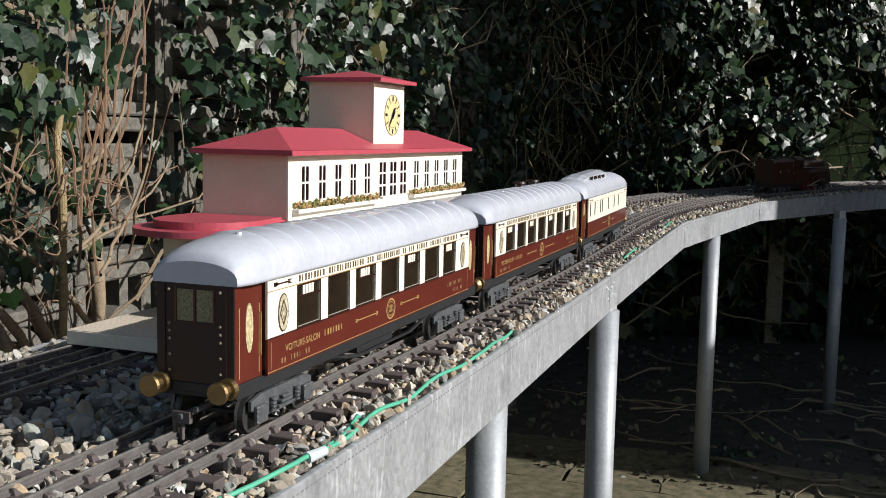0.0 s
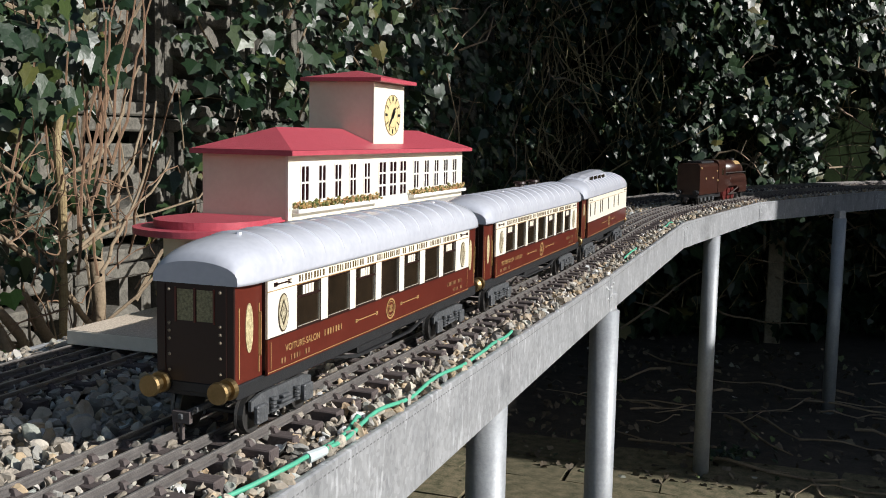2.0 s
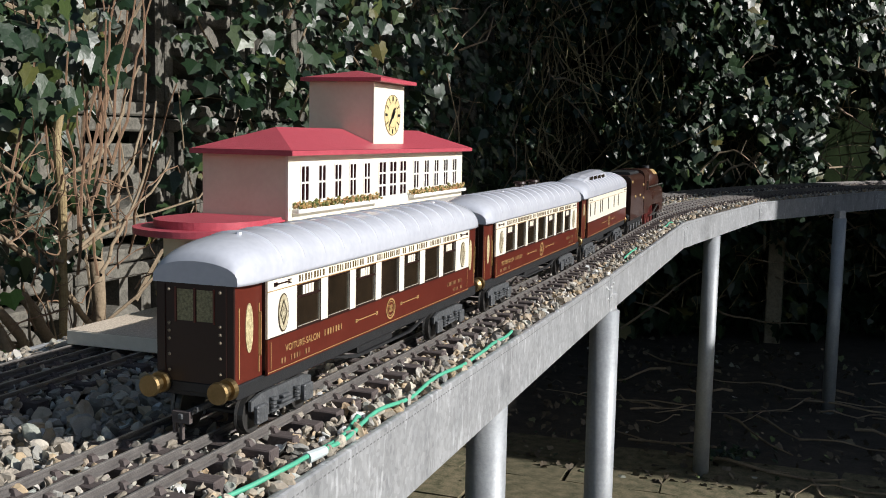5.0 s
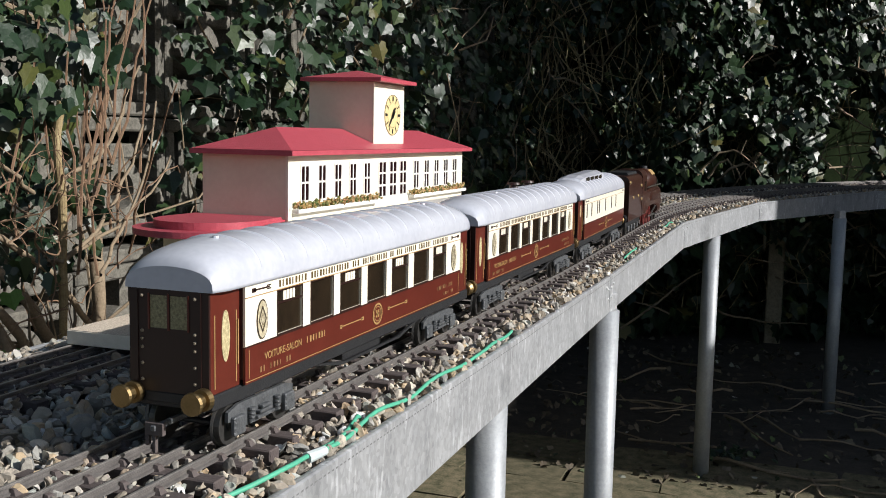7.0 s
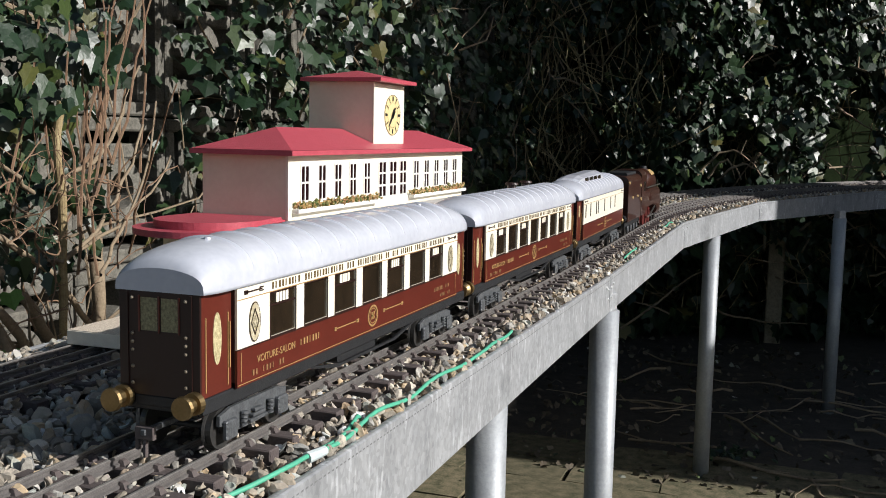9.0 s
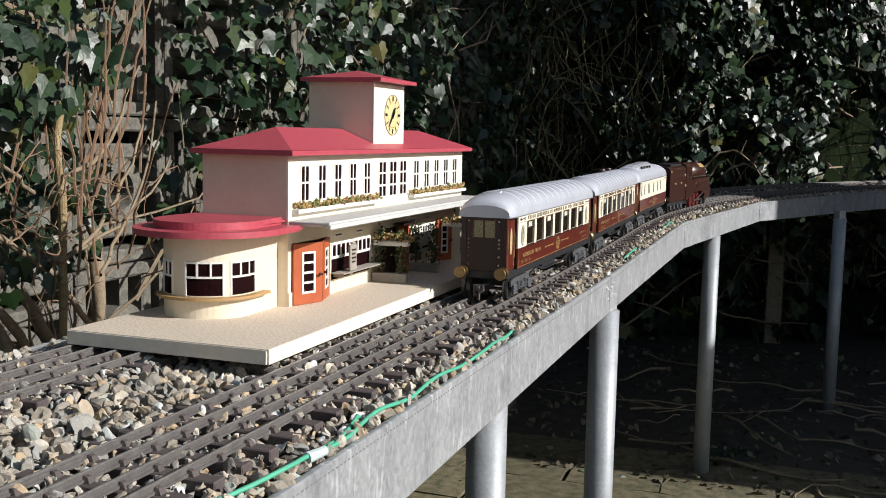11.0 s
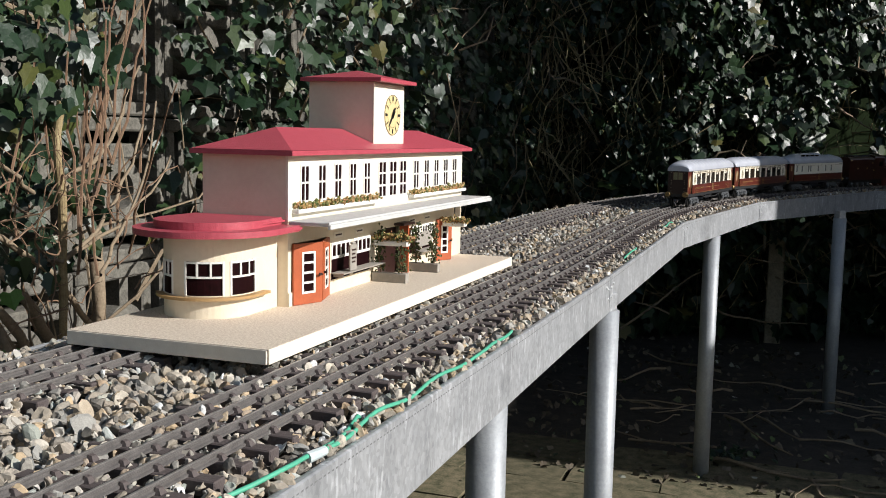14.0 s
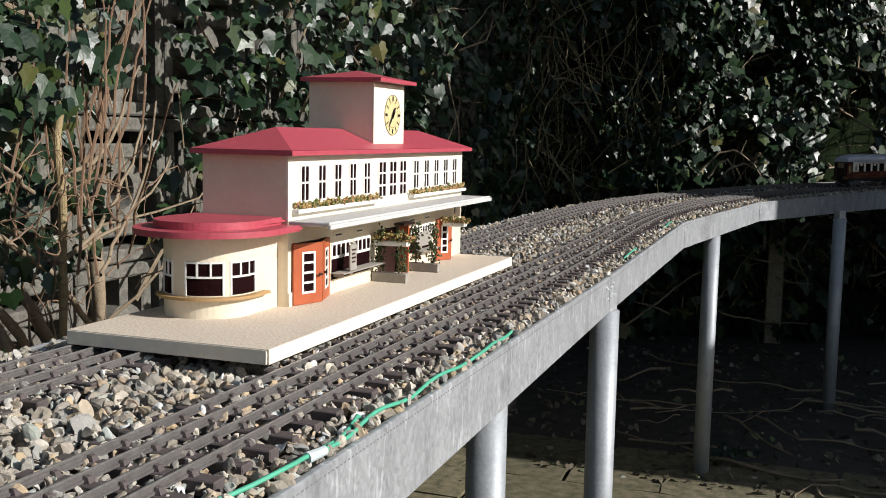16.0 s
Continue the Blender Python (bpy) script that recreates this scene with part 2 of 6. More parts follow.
def build_ground():
    bm = bmesh.new()
    bmesh.ops.create_grid(bm, x_segments=90, y_segments=90, size=9)
    for v in bm.verts:
        v.co = Vector((v.co.x, v.co.y + 2, GROUND - 0.012 + 0.016 * noise.noise(Vector((v.co.x * 1.7, v.co.y * 1.7, 3)))))
    ob = part("ground", bm, M_SOIL, smooth=True)
    far = bmesh.new()
    bmesh.ops.create_grid(far, x_segments=2, y_segments=2, size=400)
    bmesh.ops.translate(far, vec=(0, 0, GROUND - 0.05), verts=far.verts)
    part("distant_ground", far, M_SOIL, ob)
    tagged(ob, "dark bare soil strewn with dry twigs", "ground", kind="structure")


build_ground()

# ---- the galvanized trough on posts ----
JOINTS = [-0.9, 0.225, 1.072, 1.803, 2.44, 3.142, 3.84, 4.54, 5.2]
DEPTH = [0.056, 0.0515, 0.0385, 0.045, 0.043, 0.050, 0.05, 0.05, 0.05]


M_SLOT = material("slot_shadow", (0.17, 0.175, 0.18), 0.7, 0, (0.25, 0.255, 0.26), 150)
M_BOLT = material("zinc_bolt", (0.66, 0.67, 0.68), 0.5, 0.1, (0.55, 0.56, 0.57), 200)


def build_trough():
    root = new("railway_trough")
    tagged(root, "galvanized steel trough filled with gravel, carried on posts", "trough", kind="structure")
    for i in range(len(JOINTS) - 1):
        a, b = JOINTS[i] + 0.001, JOINTS[i + 1] - 0.001
        for off, name, out in ((EDGE, "side_channel", 1), (BACK, "back_channel", -1)):
            p, q = on(a, off), on(b, off)
            d = (q - p).normalized()
            r = Vector((d.y, -d.x, 0)) * out
            bm = bmesh.new()
            rows = []
            for e, dep in ((p, DEPTH[i]), (q, DEPTH[i + 1])):
                zb = -0.010 - dep
                prof = [(0, -0.0105), (0, zb), (-0.02, zb), (-0.02, zb + 0.0015), (-0.0015, zb + 0.0015), (-0.0015, -0.012), (-0.004, -0.012), (-0.005, -0.0105), (-0.003, -0.0098), (-0.001, -0.0098)]
                rows.append([bm.verts.new(e + r * x + Vector((0, 0, z))) for x, z in prof])
            k = len(rows[0])
            for j in range(k):
                bm.faces.new((rows[0][j], rows[0][(j + 1) % k], rows[1][(j + 1) % k], rows[1][j]))
            bm.faces.new(rows[0])
            bm.faces.new(rows[1][::-1])
            bmesh.ops.recalc_face_normals(bm, faces=bm.faces)
            ch = part(name, bm, M_GALV, root)
            if out == 1:
                # slots along the folded top edge: flat quads, their shade put into the colour
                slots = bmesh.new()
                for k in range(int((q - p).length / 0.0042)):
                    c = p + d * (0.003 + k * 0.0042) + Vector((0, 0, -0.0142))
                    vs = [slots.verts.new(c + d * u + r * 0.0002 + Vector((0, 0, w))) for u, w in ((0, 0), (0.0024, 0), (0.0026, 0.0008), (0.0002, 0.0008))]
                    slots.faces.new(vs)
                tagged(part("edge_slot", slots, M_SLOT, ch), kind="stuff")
                for e, sgn in ((p, 1), (q, -1)):
                    for dy, dz in ((0.008, 0.38), (0.008, 0.68), (0.018, 0.28)):
                        c = e + d * sgn * dy + Vector((0, 0, -0.010 - dz * 0.034))
                        bt = bmesh.new()
                        cyl(bt, c, c + r * 0.0012, 0.0017, 0.0012, 8)
                        part("bolt", bt, M_BOLT, ch)
        bm = bmesh.new()
        p0, p1 = on(a, EDGE - 0.002), on(a, BACK + 0.002)
        q0, q1 = on(b, EDGE - 0.002), on(b, BACK + 0.002)
        vs = [bm.verts.new(v + Vector((0, 0, z))) for z in (-0.030, -0.028) for v in (p0, p1, q1, q0)]
        for f in ((0, 1, 2, 3), (7, 6, 5, 4), (0, 4, 5, 1), (1, 5, 6, 2), (2, 6, 7, 3), (3, 7, 4, 0)):
            bm.faces.new([vs[j] for j in f])
        part("trough_floor", bm, M_GALV, root)


build_trough()


M_POST = material("dull_galvanized_tube", (0.36, 0.38, 0.40), 0.55, 0.3, (0.27, 0.285, 0.30), 40, 0.2, 300)


def build_post():
    root = new("support_post")
    bm = bmesh.new()
    cyl(bm, (0, 0, GROUND - 0.03), (0, 0, -0.0490), 0.0157, n=28)
    part("tube", bm, M_POST, root, smooth=True)
    bm = boxes((-0.010, 0.010, -0.010, 0.010, -0.0489, -0.030), bevel=0.001)
    part("cap_plate", bm, M_GALV, root)
    tagged(root, "round galvanized steel tube post under the trough", "post", "posts of the railway")
    return root


post = build_post()
post.matrix_basis = pose(-0.2245, 0.735, 0)
for p in ((-0.2025, 1.09), (-0.176, 2.05), (0.072, 2.70), (0.62, 3.2), (-0.2125, 0.0)):
    copy_thing(post, pose(*p, 0, 0, 0, random.uniform(0, 90)))

# ---- track ----
M_WORN = material("worn_rail_head", (0.42, 0.40, 0.38), 0.4, 0.5, (0.25, 0.235, 0.22), 120)
RAIL = [(-0.0008, 0), (0.0008, 0), (0.0009, -0.0008), (0.0004, -0.0012), (0.0004, -0.0026), (0.0015, -0.0030), (0.0015, -0.0040), (-0.0015, -0.0040), (-0.0015, -0.0030), (-0.0004, -0.0026), (-0.0004, -0.0012), (-0.0009, -0.0008)]
PITCH_S = 0.0225
MAIN = (0.0165, 0.0, -0.017, -0.033)
SIDE = (-0.132, -0.1495, -0.167, -0.1835)


def build_track(offs, name, label, s0, s1, lo, hi, sleepers_from, sleepers_to):
    root = new(name)
    tagged(root, label, "track", "railway tracks")
    for o in offs:
        bm = bmesh.new()
        sweep(bm, RAIL, o, s0, s1)
        rl = part("rail", bm, M_RAIL, root)
        bm = bmesh.new()
        sweep(bm, [(-0.0006, 0.0), (0.0006, 0.0), (0.0006, 0.00025), (-0.0006, 0.00025)], o, s0, s1)
        part("running_surface", bm, M_WORN, rl, "worn bright rail head")
    sl = bmesh.new()
    box(sl, lo, hi, -0.0044, 0.0044, -0.0110, -0.0040, 0.0006)
    me = bpy.data.meshes.new("sleeper")
    sl.to_mesh(me)
    sl.free()
    me.materials.append(M_SLEEPER)
    cv, cf = [], []
    rng = random.Random(4)
    n = int((sleepers_to - sleepers_from) / PITCH_S)
    for i in range(n):
        s = sleepers_from + i * PITCH_S
        x, y, t = at(s)
        if i < 300:
            ob = new("sleeper", me)
            ob.parent = root
            ob.matrix_basis = Matrix.Translation((x, y, rise(s) + rng.uniform(-0.0004, 0.0002))) @ Matrix.Rotation(-t + rng.uniform(-0.02, 0.02), 4, "Z")
        for o in offs:
            for sd in (-1, 1):
                b = len(cv)
                for dx, dz in ((0.0009, -0.0040), (0.0042, -0.0040), (0.0026, -0.0017), (0.0009, -0.0013)):
                    for dy in (-0.0022, 0.0022):
                        k = 0.6 if dz > -0.003 else 1.0
                        p = on(s + dy * k, o + sd * dx, dz)
                        cv.append(p)
                for f in ((0, 2, 3, 1), (2, 4, 5, 3), (4, 6, 7, 5), (0, 6, 4, 2), (1, 3, 5, 7), (0, 1, 7, 6)):
                    cf.append([b + j for j in f])
    ch = mesh_part("rail_chair", cv, cf, M_SLEEPER, root)
    tagged(ch, kind="stuff")
    return root


build_track(MAIN, "main_track", "dark mixed-gauge model track on brown plastic sleepers", -0.5, END, -0.049, 0.0315, 0.1, 4.4)
build_track(SIDE, "back_track", "second dark model track along the trough's back", -0.5, END, -0.20, -0.117, 0.1, 4.4)


def build_gravel():
    """Loose stones between and beside the sleepers, heaped where no track lies."""
    rng = np.random.default_rng(5)
    shapes = []
    for level in (2, 1):
        bm = bmesh.new()
        bmesh.ops.create_icosphere(bm, subdivisions=level, radius=1)
        bm.verts.ensure_lookup_table()
        shapes.append((np.array([v.co[:] for v in bm.verts]), np.array([[v.index for v in f.verts] for f in bm.faces])))
        bm.free()
    verts, faces, base = [], [], 0

    def put(s, off, z, size):
        nonlocal base
        V, Fc = shapes[0 if s < 0.8 else 1]
        c = on(s, off, z)
        q = rng.normal(size=(3, 3))
        q, _ = np.linalg.qr(q)
        sc = size * np.array([rng.uniform(0.8, 1.3), rng.uniform(0.65, 1.0), rng.uniform(0.45, 0.8)])
        cut = rng.normal(size=(6, 3))
        cut /= np.linalg.norm(cut, axis=1)[:, None]
        flat = np.maximum(0, V @ cut.T - rng.uniform(0.35, 0.72, 6))
        p = ((V - flat @ cut) * rng.uniform(0.92, 1.08, (len(V), 1)) * sc) @ q.T
        verts.append(p + np.array(c[:]))
        faces.append(Fc + base)
        base += len(V)

    s = 0.12
    while s < 4.2:
        near = s < 1.5
        size = 0.0034 if near else 0.0045
        width = EDGE - 0.004 - (BACK + 0.004)
        n = int(width * 0.02 / (size * size) * (0.60 if near else 0.42))
        for _ in range(n):
            off = rng.uniform(BACK + 0.004, EDGE - 0.005)
            ss = s + rng.uniform(0, 0.02)
            k = rng.lognormal(0, 0.32) * size
            if -0.05 < off < 0.034 or -0.202 < off < -0.116:
                k = min(k, 0.0048) * 0.95
                z = -0.0066 + rng.uniform(-0.0028, 0.0022)
                if off > 0.017:
                    z -= 0.0016
            elif off >= 0.034:
                z = -0.0112 + rng.uniform(-0.003, 0.0035)
                k *= 1.25
            else:
                z = -0.0095 + rng.uniform(-0.005, 0.004)
                k *= 1.25
                if 0.5 < ss < 1.04:
                    z = min(z, -0.010)
                elif ss > 1.04:
                    z -= 0.0025
                    k = min(k, 0.0046)
                elif ss < 0.5 and -0.108 < off < -0.056 and rng.random() < 0.16:
                    put(ss, off, z + 0.001, rng.uniform(0.0062, 0.0084))
                    continue
            put(ss, off, z, min(k, 0.0056))
        s += 0.02
    ob = mesh_part("gravel", np.concatenate(verts).tolist(), np.concatenate(faces).tolist(), M_GRAVEL)
    tagged(ob, "loose mixed beige and grey gravel ballast", "gravel", kind="stuff")
    bed = bmesh.new()
    sweep(bed, [(EDGE - 0.004, -0.0145), (BACK + 0.004, -0.0145), (BACK + 0.004, -0.027), (EDGE - 0.004, -0.027)], 0.0, -0.8, END, 0.1)
    ob = part("gravel_bed", bed, material("packed_grit", (0.16, 0.14, 0.115), 0.95, 0, (0.07, 0.06, 0.05), 160, 1.0, 350))
    tagged(ob, "packed grit bed under the loose gravel", "gravel", kind="structure")


build_gravel()

# ---- the model station ----


def bars(us, zs, axis_at, depth, t, u_range, z_range):
    """The bars of a window frame on a wall that faces +x: uprights at us, rails at zs."""
    bm = bmesh.new()
    for u in us:
        box(bm, axis_at, axis_at + depth, u - t / 2, u + t / 2, z_range[0], z_range[1])
    for z in zs:
        box(bm, axis_at, axis_at + depth * 0.9, u_range[0], u_range[1], z - t / 2, z + t / 2)
    return bm


def window(parent, x, y0, y1, z0, z1, us, zs, t=0.0016):
    """A white-framed window in a hole of a wall at x: frame bars and one dark pane."""
    root = new("window")
    root.parent = parent
    part("window_frame", bars([y0 + 0.0005, *us, y1 - 0.0005], [z0 + 0.0005, *zs, z1 - 0.0005], x - 0.0003, 0.0007, t, (y0, y1), (z0, z1)), M_WHITE, root)
    part("pane", boxes((x - 0.0009, x - 0.0004, y0, y1, z0, z1)), M_PANE, root, "dark red tinted pane")
    return root


M_PANE = material("dark_red_pane", (0.016, 0.004, 0.005), 0.5, 0, (0.008, 0.003, 0.003), 300, spec=0.03)
M_FLOWER = palette("tiny_flowers", [(0.0, (0.09, 0.12, 0.03)), (0.35, (0.16, 0.17, 0.05)), (0.55, (0.44, 0.27, 0.10)), (0.75, (0.52, 0.38, 0.18)), (0.9, (0.44, 0.19, 0.09)), (1.0, (0.60, 0.42, 0.22))], 0.8)
M_SPRIG = palette("tiny_foliage", [(0.0, (0.03, 0.05, 0.015)), (0.5, (0.07, 0.09, 0.03)), (0.9, (0.13, 0.12, 0.05)), (1.0, (0.28, 0.12, 0.05))], 0.8)
M_LEDGE = material("tan_ledge", (0.42, 0.26, 0.11), 0.5, 0, (0.36, 0.22, 0.09), 90)
M_GREYWOOD = material("grey_card", (0.34, 0.31, 0.27), 0.8, 0, (0.26, 0.24, 0.21), 150, 0.3)
M_DIAL = material("gold_dial", (0.74, 0.60, 0.32), 0.4, 0, (0.68, 0.54, 0.27), 200)
M_FASCIA = material("pale_grey_fascia", (0.60, 0.60, 0.585), 0.6, 0, (0.50, 0.50, 0.485), 120, 0.2)
M_INK = material("black_ink", (0.015, 0.013, 0.012), 0.5)


def clumps(name, spots, mat, parent, label, seed, size=0.0016):
    """Small ragged pieces, three-sided leaves and petals, heaped round the given spots (x, y, z, spread, count)."""
    rng = random.Random(seed)
    v, f = [], []
    for x, y, z, sx, sy, sz, n in spots:
        for _ in range(n):
            c = Vector((x + rng.gauss(0, sx), y + rng.gauss(0, sy), z + rng.gauss(0, sz)))
            r = size * rng.uniform(0.6, 1.4)
            b = len(v)
            m = Euler((rng.uniform(0, 6), rng.uniform(0, 6), rng.uniform(0, 6))).to_matrix()
            for p in ((1, 0, 0.1), (0.2, 0.9, -0.1), (-0.9, 0.2, 0.2), (0, -0.9, -0.1), (0, 0, 0.6), (0, 0, -0.5)):
                v.append(c + m @ (Vector(p) * r))
            for q in ((0, 1, 4), (1, 2, 4), (2, 3, 4), (3, 0, 4), (1, 0, 5), (2, 1, 5), (3, 2, 5), (0, 3, 5)):
                f.append([b + j for j in q])
    return tagged(mesh_part(name, v, f, mat, parent, label), kind="stuff")


XW = -0.3525
Z0 = 0.0098


def build_platform():
    root = new("station_platform")
    tagged(root, "long speckled beige platform slab with pale painted edges", "platform")
    part("slab", boxes((-0.4355, -0.2935, 0.519, 1.031, 0.0008, 0.0090), bevel=0.0004), M_PLATE, root)
    part("edge_board", boxes((-0.2935, -0.2922, 0.5185, 1.032, 0.0005, 0.0095), bevel=0.0004), M_PLATE, root, "pale cream front edge")
    part("edge_board", boxes((-0.4365, -0.2937, 0.5175, 0.519, 0.0005, 0.0095), bevel=0.0004), M_PLATE, root)
    part("edge_board", boxes((-0.4365, -0.2937, 1.031, 1.0325, 0.0005, 0.0095), bevel=0.0004), M_PLATE, root)
    part("surface", boxes((-0.4362, -0.2926, 0.5178, 1.032, 0.0094, Z0)), M_SPECK, root, "fine speckled stone-effect surface")


build_platform()


def build_station():
    st = new("railway_station")
    tagged(st, "cream model railway station with red hipped roofs and clock tower", "model station")
    # window grid of the front
    left = [(0.671 + i * 0.0281, 0.6848 + i * 0.0281) for i in range(5)]
    mid = [(0.8146 + i * 0.0238, 0.8318 + i * 0.0238) for i in range(3)]
    right = [(0.897 + i * 0.0275, 0.911 + i * 0.0275) for i in range(5)]
    holes = [(a, b, 0.0848, 0.1126) for a, b in left + right] + [(a, b, 0.0808, 0.1130) for a, b in mid]
    up = part("front_wall_upper", holed(bmesh.new(), "x", XW - 0.002, XW, 0.652, 1.0385, 0.0735, 0.1195, holes), M_CREAM2, st)
    for a, b in left + right:
        window(up, XW, a, b, 0.0848, 0.1126, [(a + b) / 2], [0.0992], 0.0016)
    for a, b in mid:
        window(up, XW, a, b, 0.0808, 0.1130, [(a + b) / 2], [0.0915, 0.1022], 0.0017)
    gh = [(0.657, 0.717, Z0, 0.0555), (0.7235, 0.7575, 0.0205, 0.0495), (0.7645, 0.7985, 0.0205, 0.0495), (0.815, 0.868, Z0, 0.053), (0.886, 0.917, 0.024, 0.0495), (0.9225, 0.950, 0.024, 0.0495), (0.960, 1.004, Z0, 0.052)]
    low = part("front_wall_lower", holed(bmesh.new(), "x", XW - 0.002, XW, 0.652, 1.0385, Z0, 0.0735, gh), M_CREAM, st)
    for a, b, z0, z1 in (gh[1], gh[2], gh[4], gh[5]):
        w = (b - a) / 4
        window(low, XW, a, b, 0.0375, z1, [a + w, a + 2 * w, a + 3 * w], [], 0.0022)
        bm = boxes((XW - 0.0012, XW - 0.0008, a, b, z0, 0.0375))
        part("pane", bm, M_PANE, low, "dark red tinted pane")
    part("plinth", boxes((XW, XW + 0.0012, 0.652, 0.657, Z0, 0.020), bevel=0.0003), M_CREAM, st)
    part("end_wall", boxes((-0.4235, XW - 0.0021, 0.652, 0.654, Z0, 0.1195)), M_CREAM, st)
    part("end_wall", boxes((-0.4235, XW - 0.0021, 1.0365, 1.0385, Z0, 0.1195)), M_CREAM, st)
    part("back_wall", boxes((-0.4235, -0.4215, 0.6541, 1.0364, Z0, 0.1195)), M_CREAM, st)
    part("floor_board", boxes((-0.4214, XW - 0.0022, 0.6542, 1.0362, 0.0725, 0.0735)), M_DARKWIN, st)
    # small plaques under the canopy: unread writing as bars
    for y in (0.735, 0.775, 0.895, 0.935):
        pq = part("plaque", boxes((XW, XW + 0.0006, y - 0.008, y + 0.008, 0.0535, 0.0580), bevel=0.0002), M_CREAM2, st, "small cream name plaque")
        part("writing_bar", boxes((XW + 0.0006, XW + 0.0008, y - 0.0055, y + 0.0055, 0.0552, 0.0564)), M_DARKBROWN, pq)
    # canopy
    can = part("canopy", boxes((XW + 0.0001, -0.3205, 0.6525, 1.0365, 0.0695, 0.0725), bevel=0.0005), M_GREYROOF, st, "flat grey canopy board")
    part("fascia", boxes((-0.3205, -0.318, 0.6515, 1.0375, 0.0678, 0.0712), bevel=0.0004), M_FASCIA, can, "stepped pale edge moulding")
    part("fascia", boxes((-0.3212, -0.3192, 0.6518, 1.0372, 0.0712, 0.0730), bevel=0.0004), M_FASCIA, can)
    # hipped roof
    bm = bmesh.new()
    x0, x1, y0, y1, ze, zr = -0.4285, -0.3440, 0.6425, 1.0465, 0.1232, 0.1400
    prism(bm, [(x0, y0), (x1, y0), (x1, y1), (x0, y1)], 0.1196, ze)
    part("eaves_board", bm, M_RED, st)
    bm = bmesh.new()
    base = [bm.verts.new(p) for p in ((x0 + 0.001, y0 + 0.001, ze + 0.0002), (x1 - 0.001, y0 + 0.001, ze + 0.0002), (x1 - 0.001, y1 - 0.001, ze + 0.0002), (x0 + 0.001, y1 - 0.001, ze + 0.0002))]
    rid = [bm.verts.new(p) for p in ((-0.386, y0 + 0.052, zr), (-0.386, y1 - 0.052, zr))]
    bm.faces.new((base[1], base[2], rid[1], rid[0]))
    bm.faces.new((base[3], base[0], rid[0], rid[1]))
    bm.faces.new((base[0], base[1], rid[0]))
    bm.faces.new((base[2], base[3], rid[1]))
    bm.faces.new(base[::-1])
    part("roof", bm, M_RED, st, "red painted hipped roof")
    # tower
    tw = part("tower", boxes((-0.4178, -0.3572, 0.811, 0.878, 0.118, 0.1805)), M_CREAM, st)
    part("tower_front", boxes((-0.3571, -0.3555, 0.8105, 0.8785, 0.1253, 0.1795), bevel=0.0005), M_CREAM2, tw, "pale cream clock panel")
    bm = bmesh.new()
    prism(bm, [(-0.4225, 0.803), (-0.3465, 0.803), (-0.3465, 0.886), (-0.4225, 0.886)], 0.1806, 0.1836)
    lo = [bm.verts.new(p) for p in ((-0.422, 0.8035, 0.1837), (-0.347, 0.8035, 0.1837), (-0.347, 0.8855, 0.1837), (-0.422, 0.8855, 0.1837))]
    tp = [bm.verts.new((-0.3845, 0.8445 + d, 0.1915)) for d in (-0.006, 0.006)]
    bm.faces.new((lo[0], lo[1], tp[0]))
    bm.faces.new((lo[1], lo[2], tp[1], tp[0]))
    bm.faces.new((lo[2], lo[3], tp[1]))
    bm.faces.new((lo[3], lo[0], tp[0], tp[1]))
    part("tower_roof", bm, M_RED, tw)
    cy, cz, fx = 0.8505, 0.1530, -0.3555
    ck = new("clock")
    ck.parent = tw
    bm = bmesh.new()
    cyl(bm, (fx, cy, cz), (fx + 0.0004, cy, cz), 0.0178, n=40)
    part("dial", bm, M_DIAL, ck, "round gold dial with black marks")
    bm = bmesh.new()
    for k in range(40):
        a, b = 2 * math.pi * k / 40, 2 * math.pi * (k + 1) / 40
        for r0, r1 in ((0.0175, 0.0180), (0.0110, 0.0112)):
            q = [bm.verts.new((fx + 0.0006, cy + r * math.sin(t), cz + r * math.cos(t))) for r, t in ((r0, a), (r1, a), (r1, b), (r0, b))]
            bm.faces.new(q[::-1])
    part("ring", bm, M_INK, ck)
    for k in range(12):
        a = math.pi * k / 6
        w = 0.00045 if k % 3 else 0.0011
        bm = boxes((fx + 0.0005, fx + 0.0008, -w, w, 0.0122, 0.0165))
        bmesh.ops.rotate(bm, matrix=Matrix.Rotation(-a, 3, "X"), verts=bm.verts, cent=(fx, 0, 0))
        bmesh.ops.translate(bm, vec=(0, cy, cz), verts=bm.verts)
        part("hour_mark", bm, M_INK, ck)
    for a, ln, w in ((222, 0.0135, 0.0011), (38, 0.0080, 0.0021)):
        bm = boxes((fx + 0.0008, fx + 0.0012, -w, w, -0.003, ln * 0.7), (fx + 0.0008, fx + 0.0012, -w * 0.5, w * 0.5, ln * 0.7, ln))
        bmesh.ops.rotate(bm, matrix=Matrix.Rotation(-radians(a), 3, "X"), verts=bm.verts, cent=(fx, 0, 0))
        bmesh.ops.translate(bm, vec=(0, cy, cz), verts=bm.verts)
        part("pointer", bm, M_INK, ck)
    # rounded bay
    cx, cyb, r = -0.3925, 0.6130, 0.0315

    def outline(grow=0.0, n=20):
        pts = [(cx + r + grow, 0.6515)]
        for k in range(n + 1):
            t = -math.pi * k / n
            pts.append((cx + (r + grow) * math.cos(t), cyb + (r + grow) * math.sin(t)))
        pts.append((cx - r - grow, 0.6515))
        return pts

    straight = 0.6515 - cyb
    arc = math.pi * r

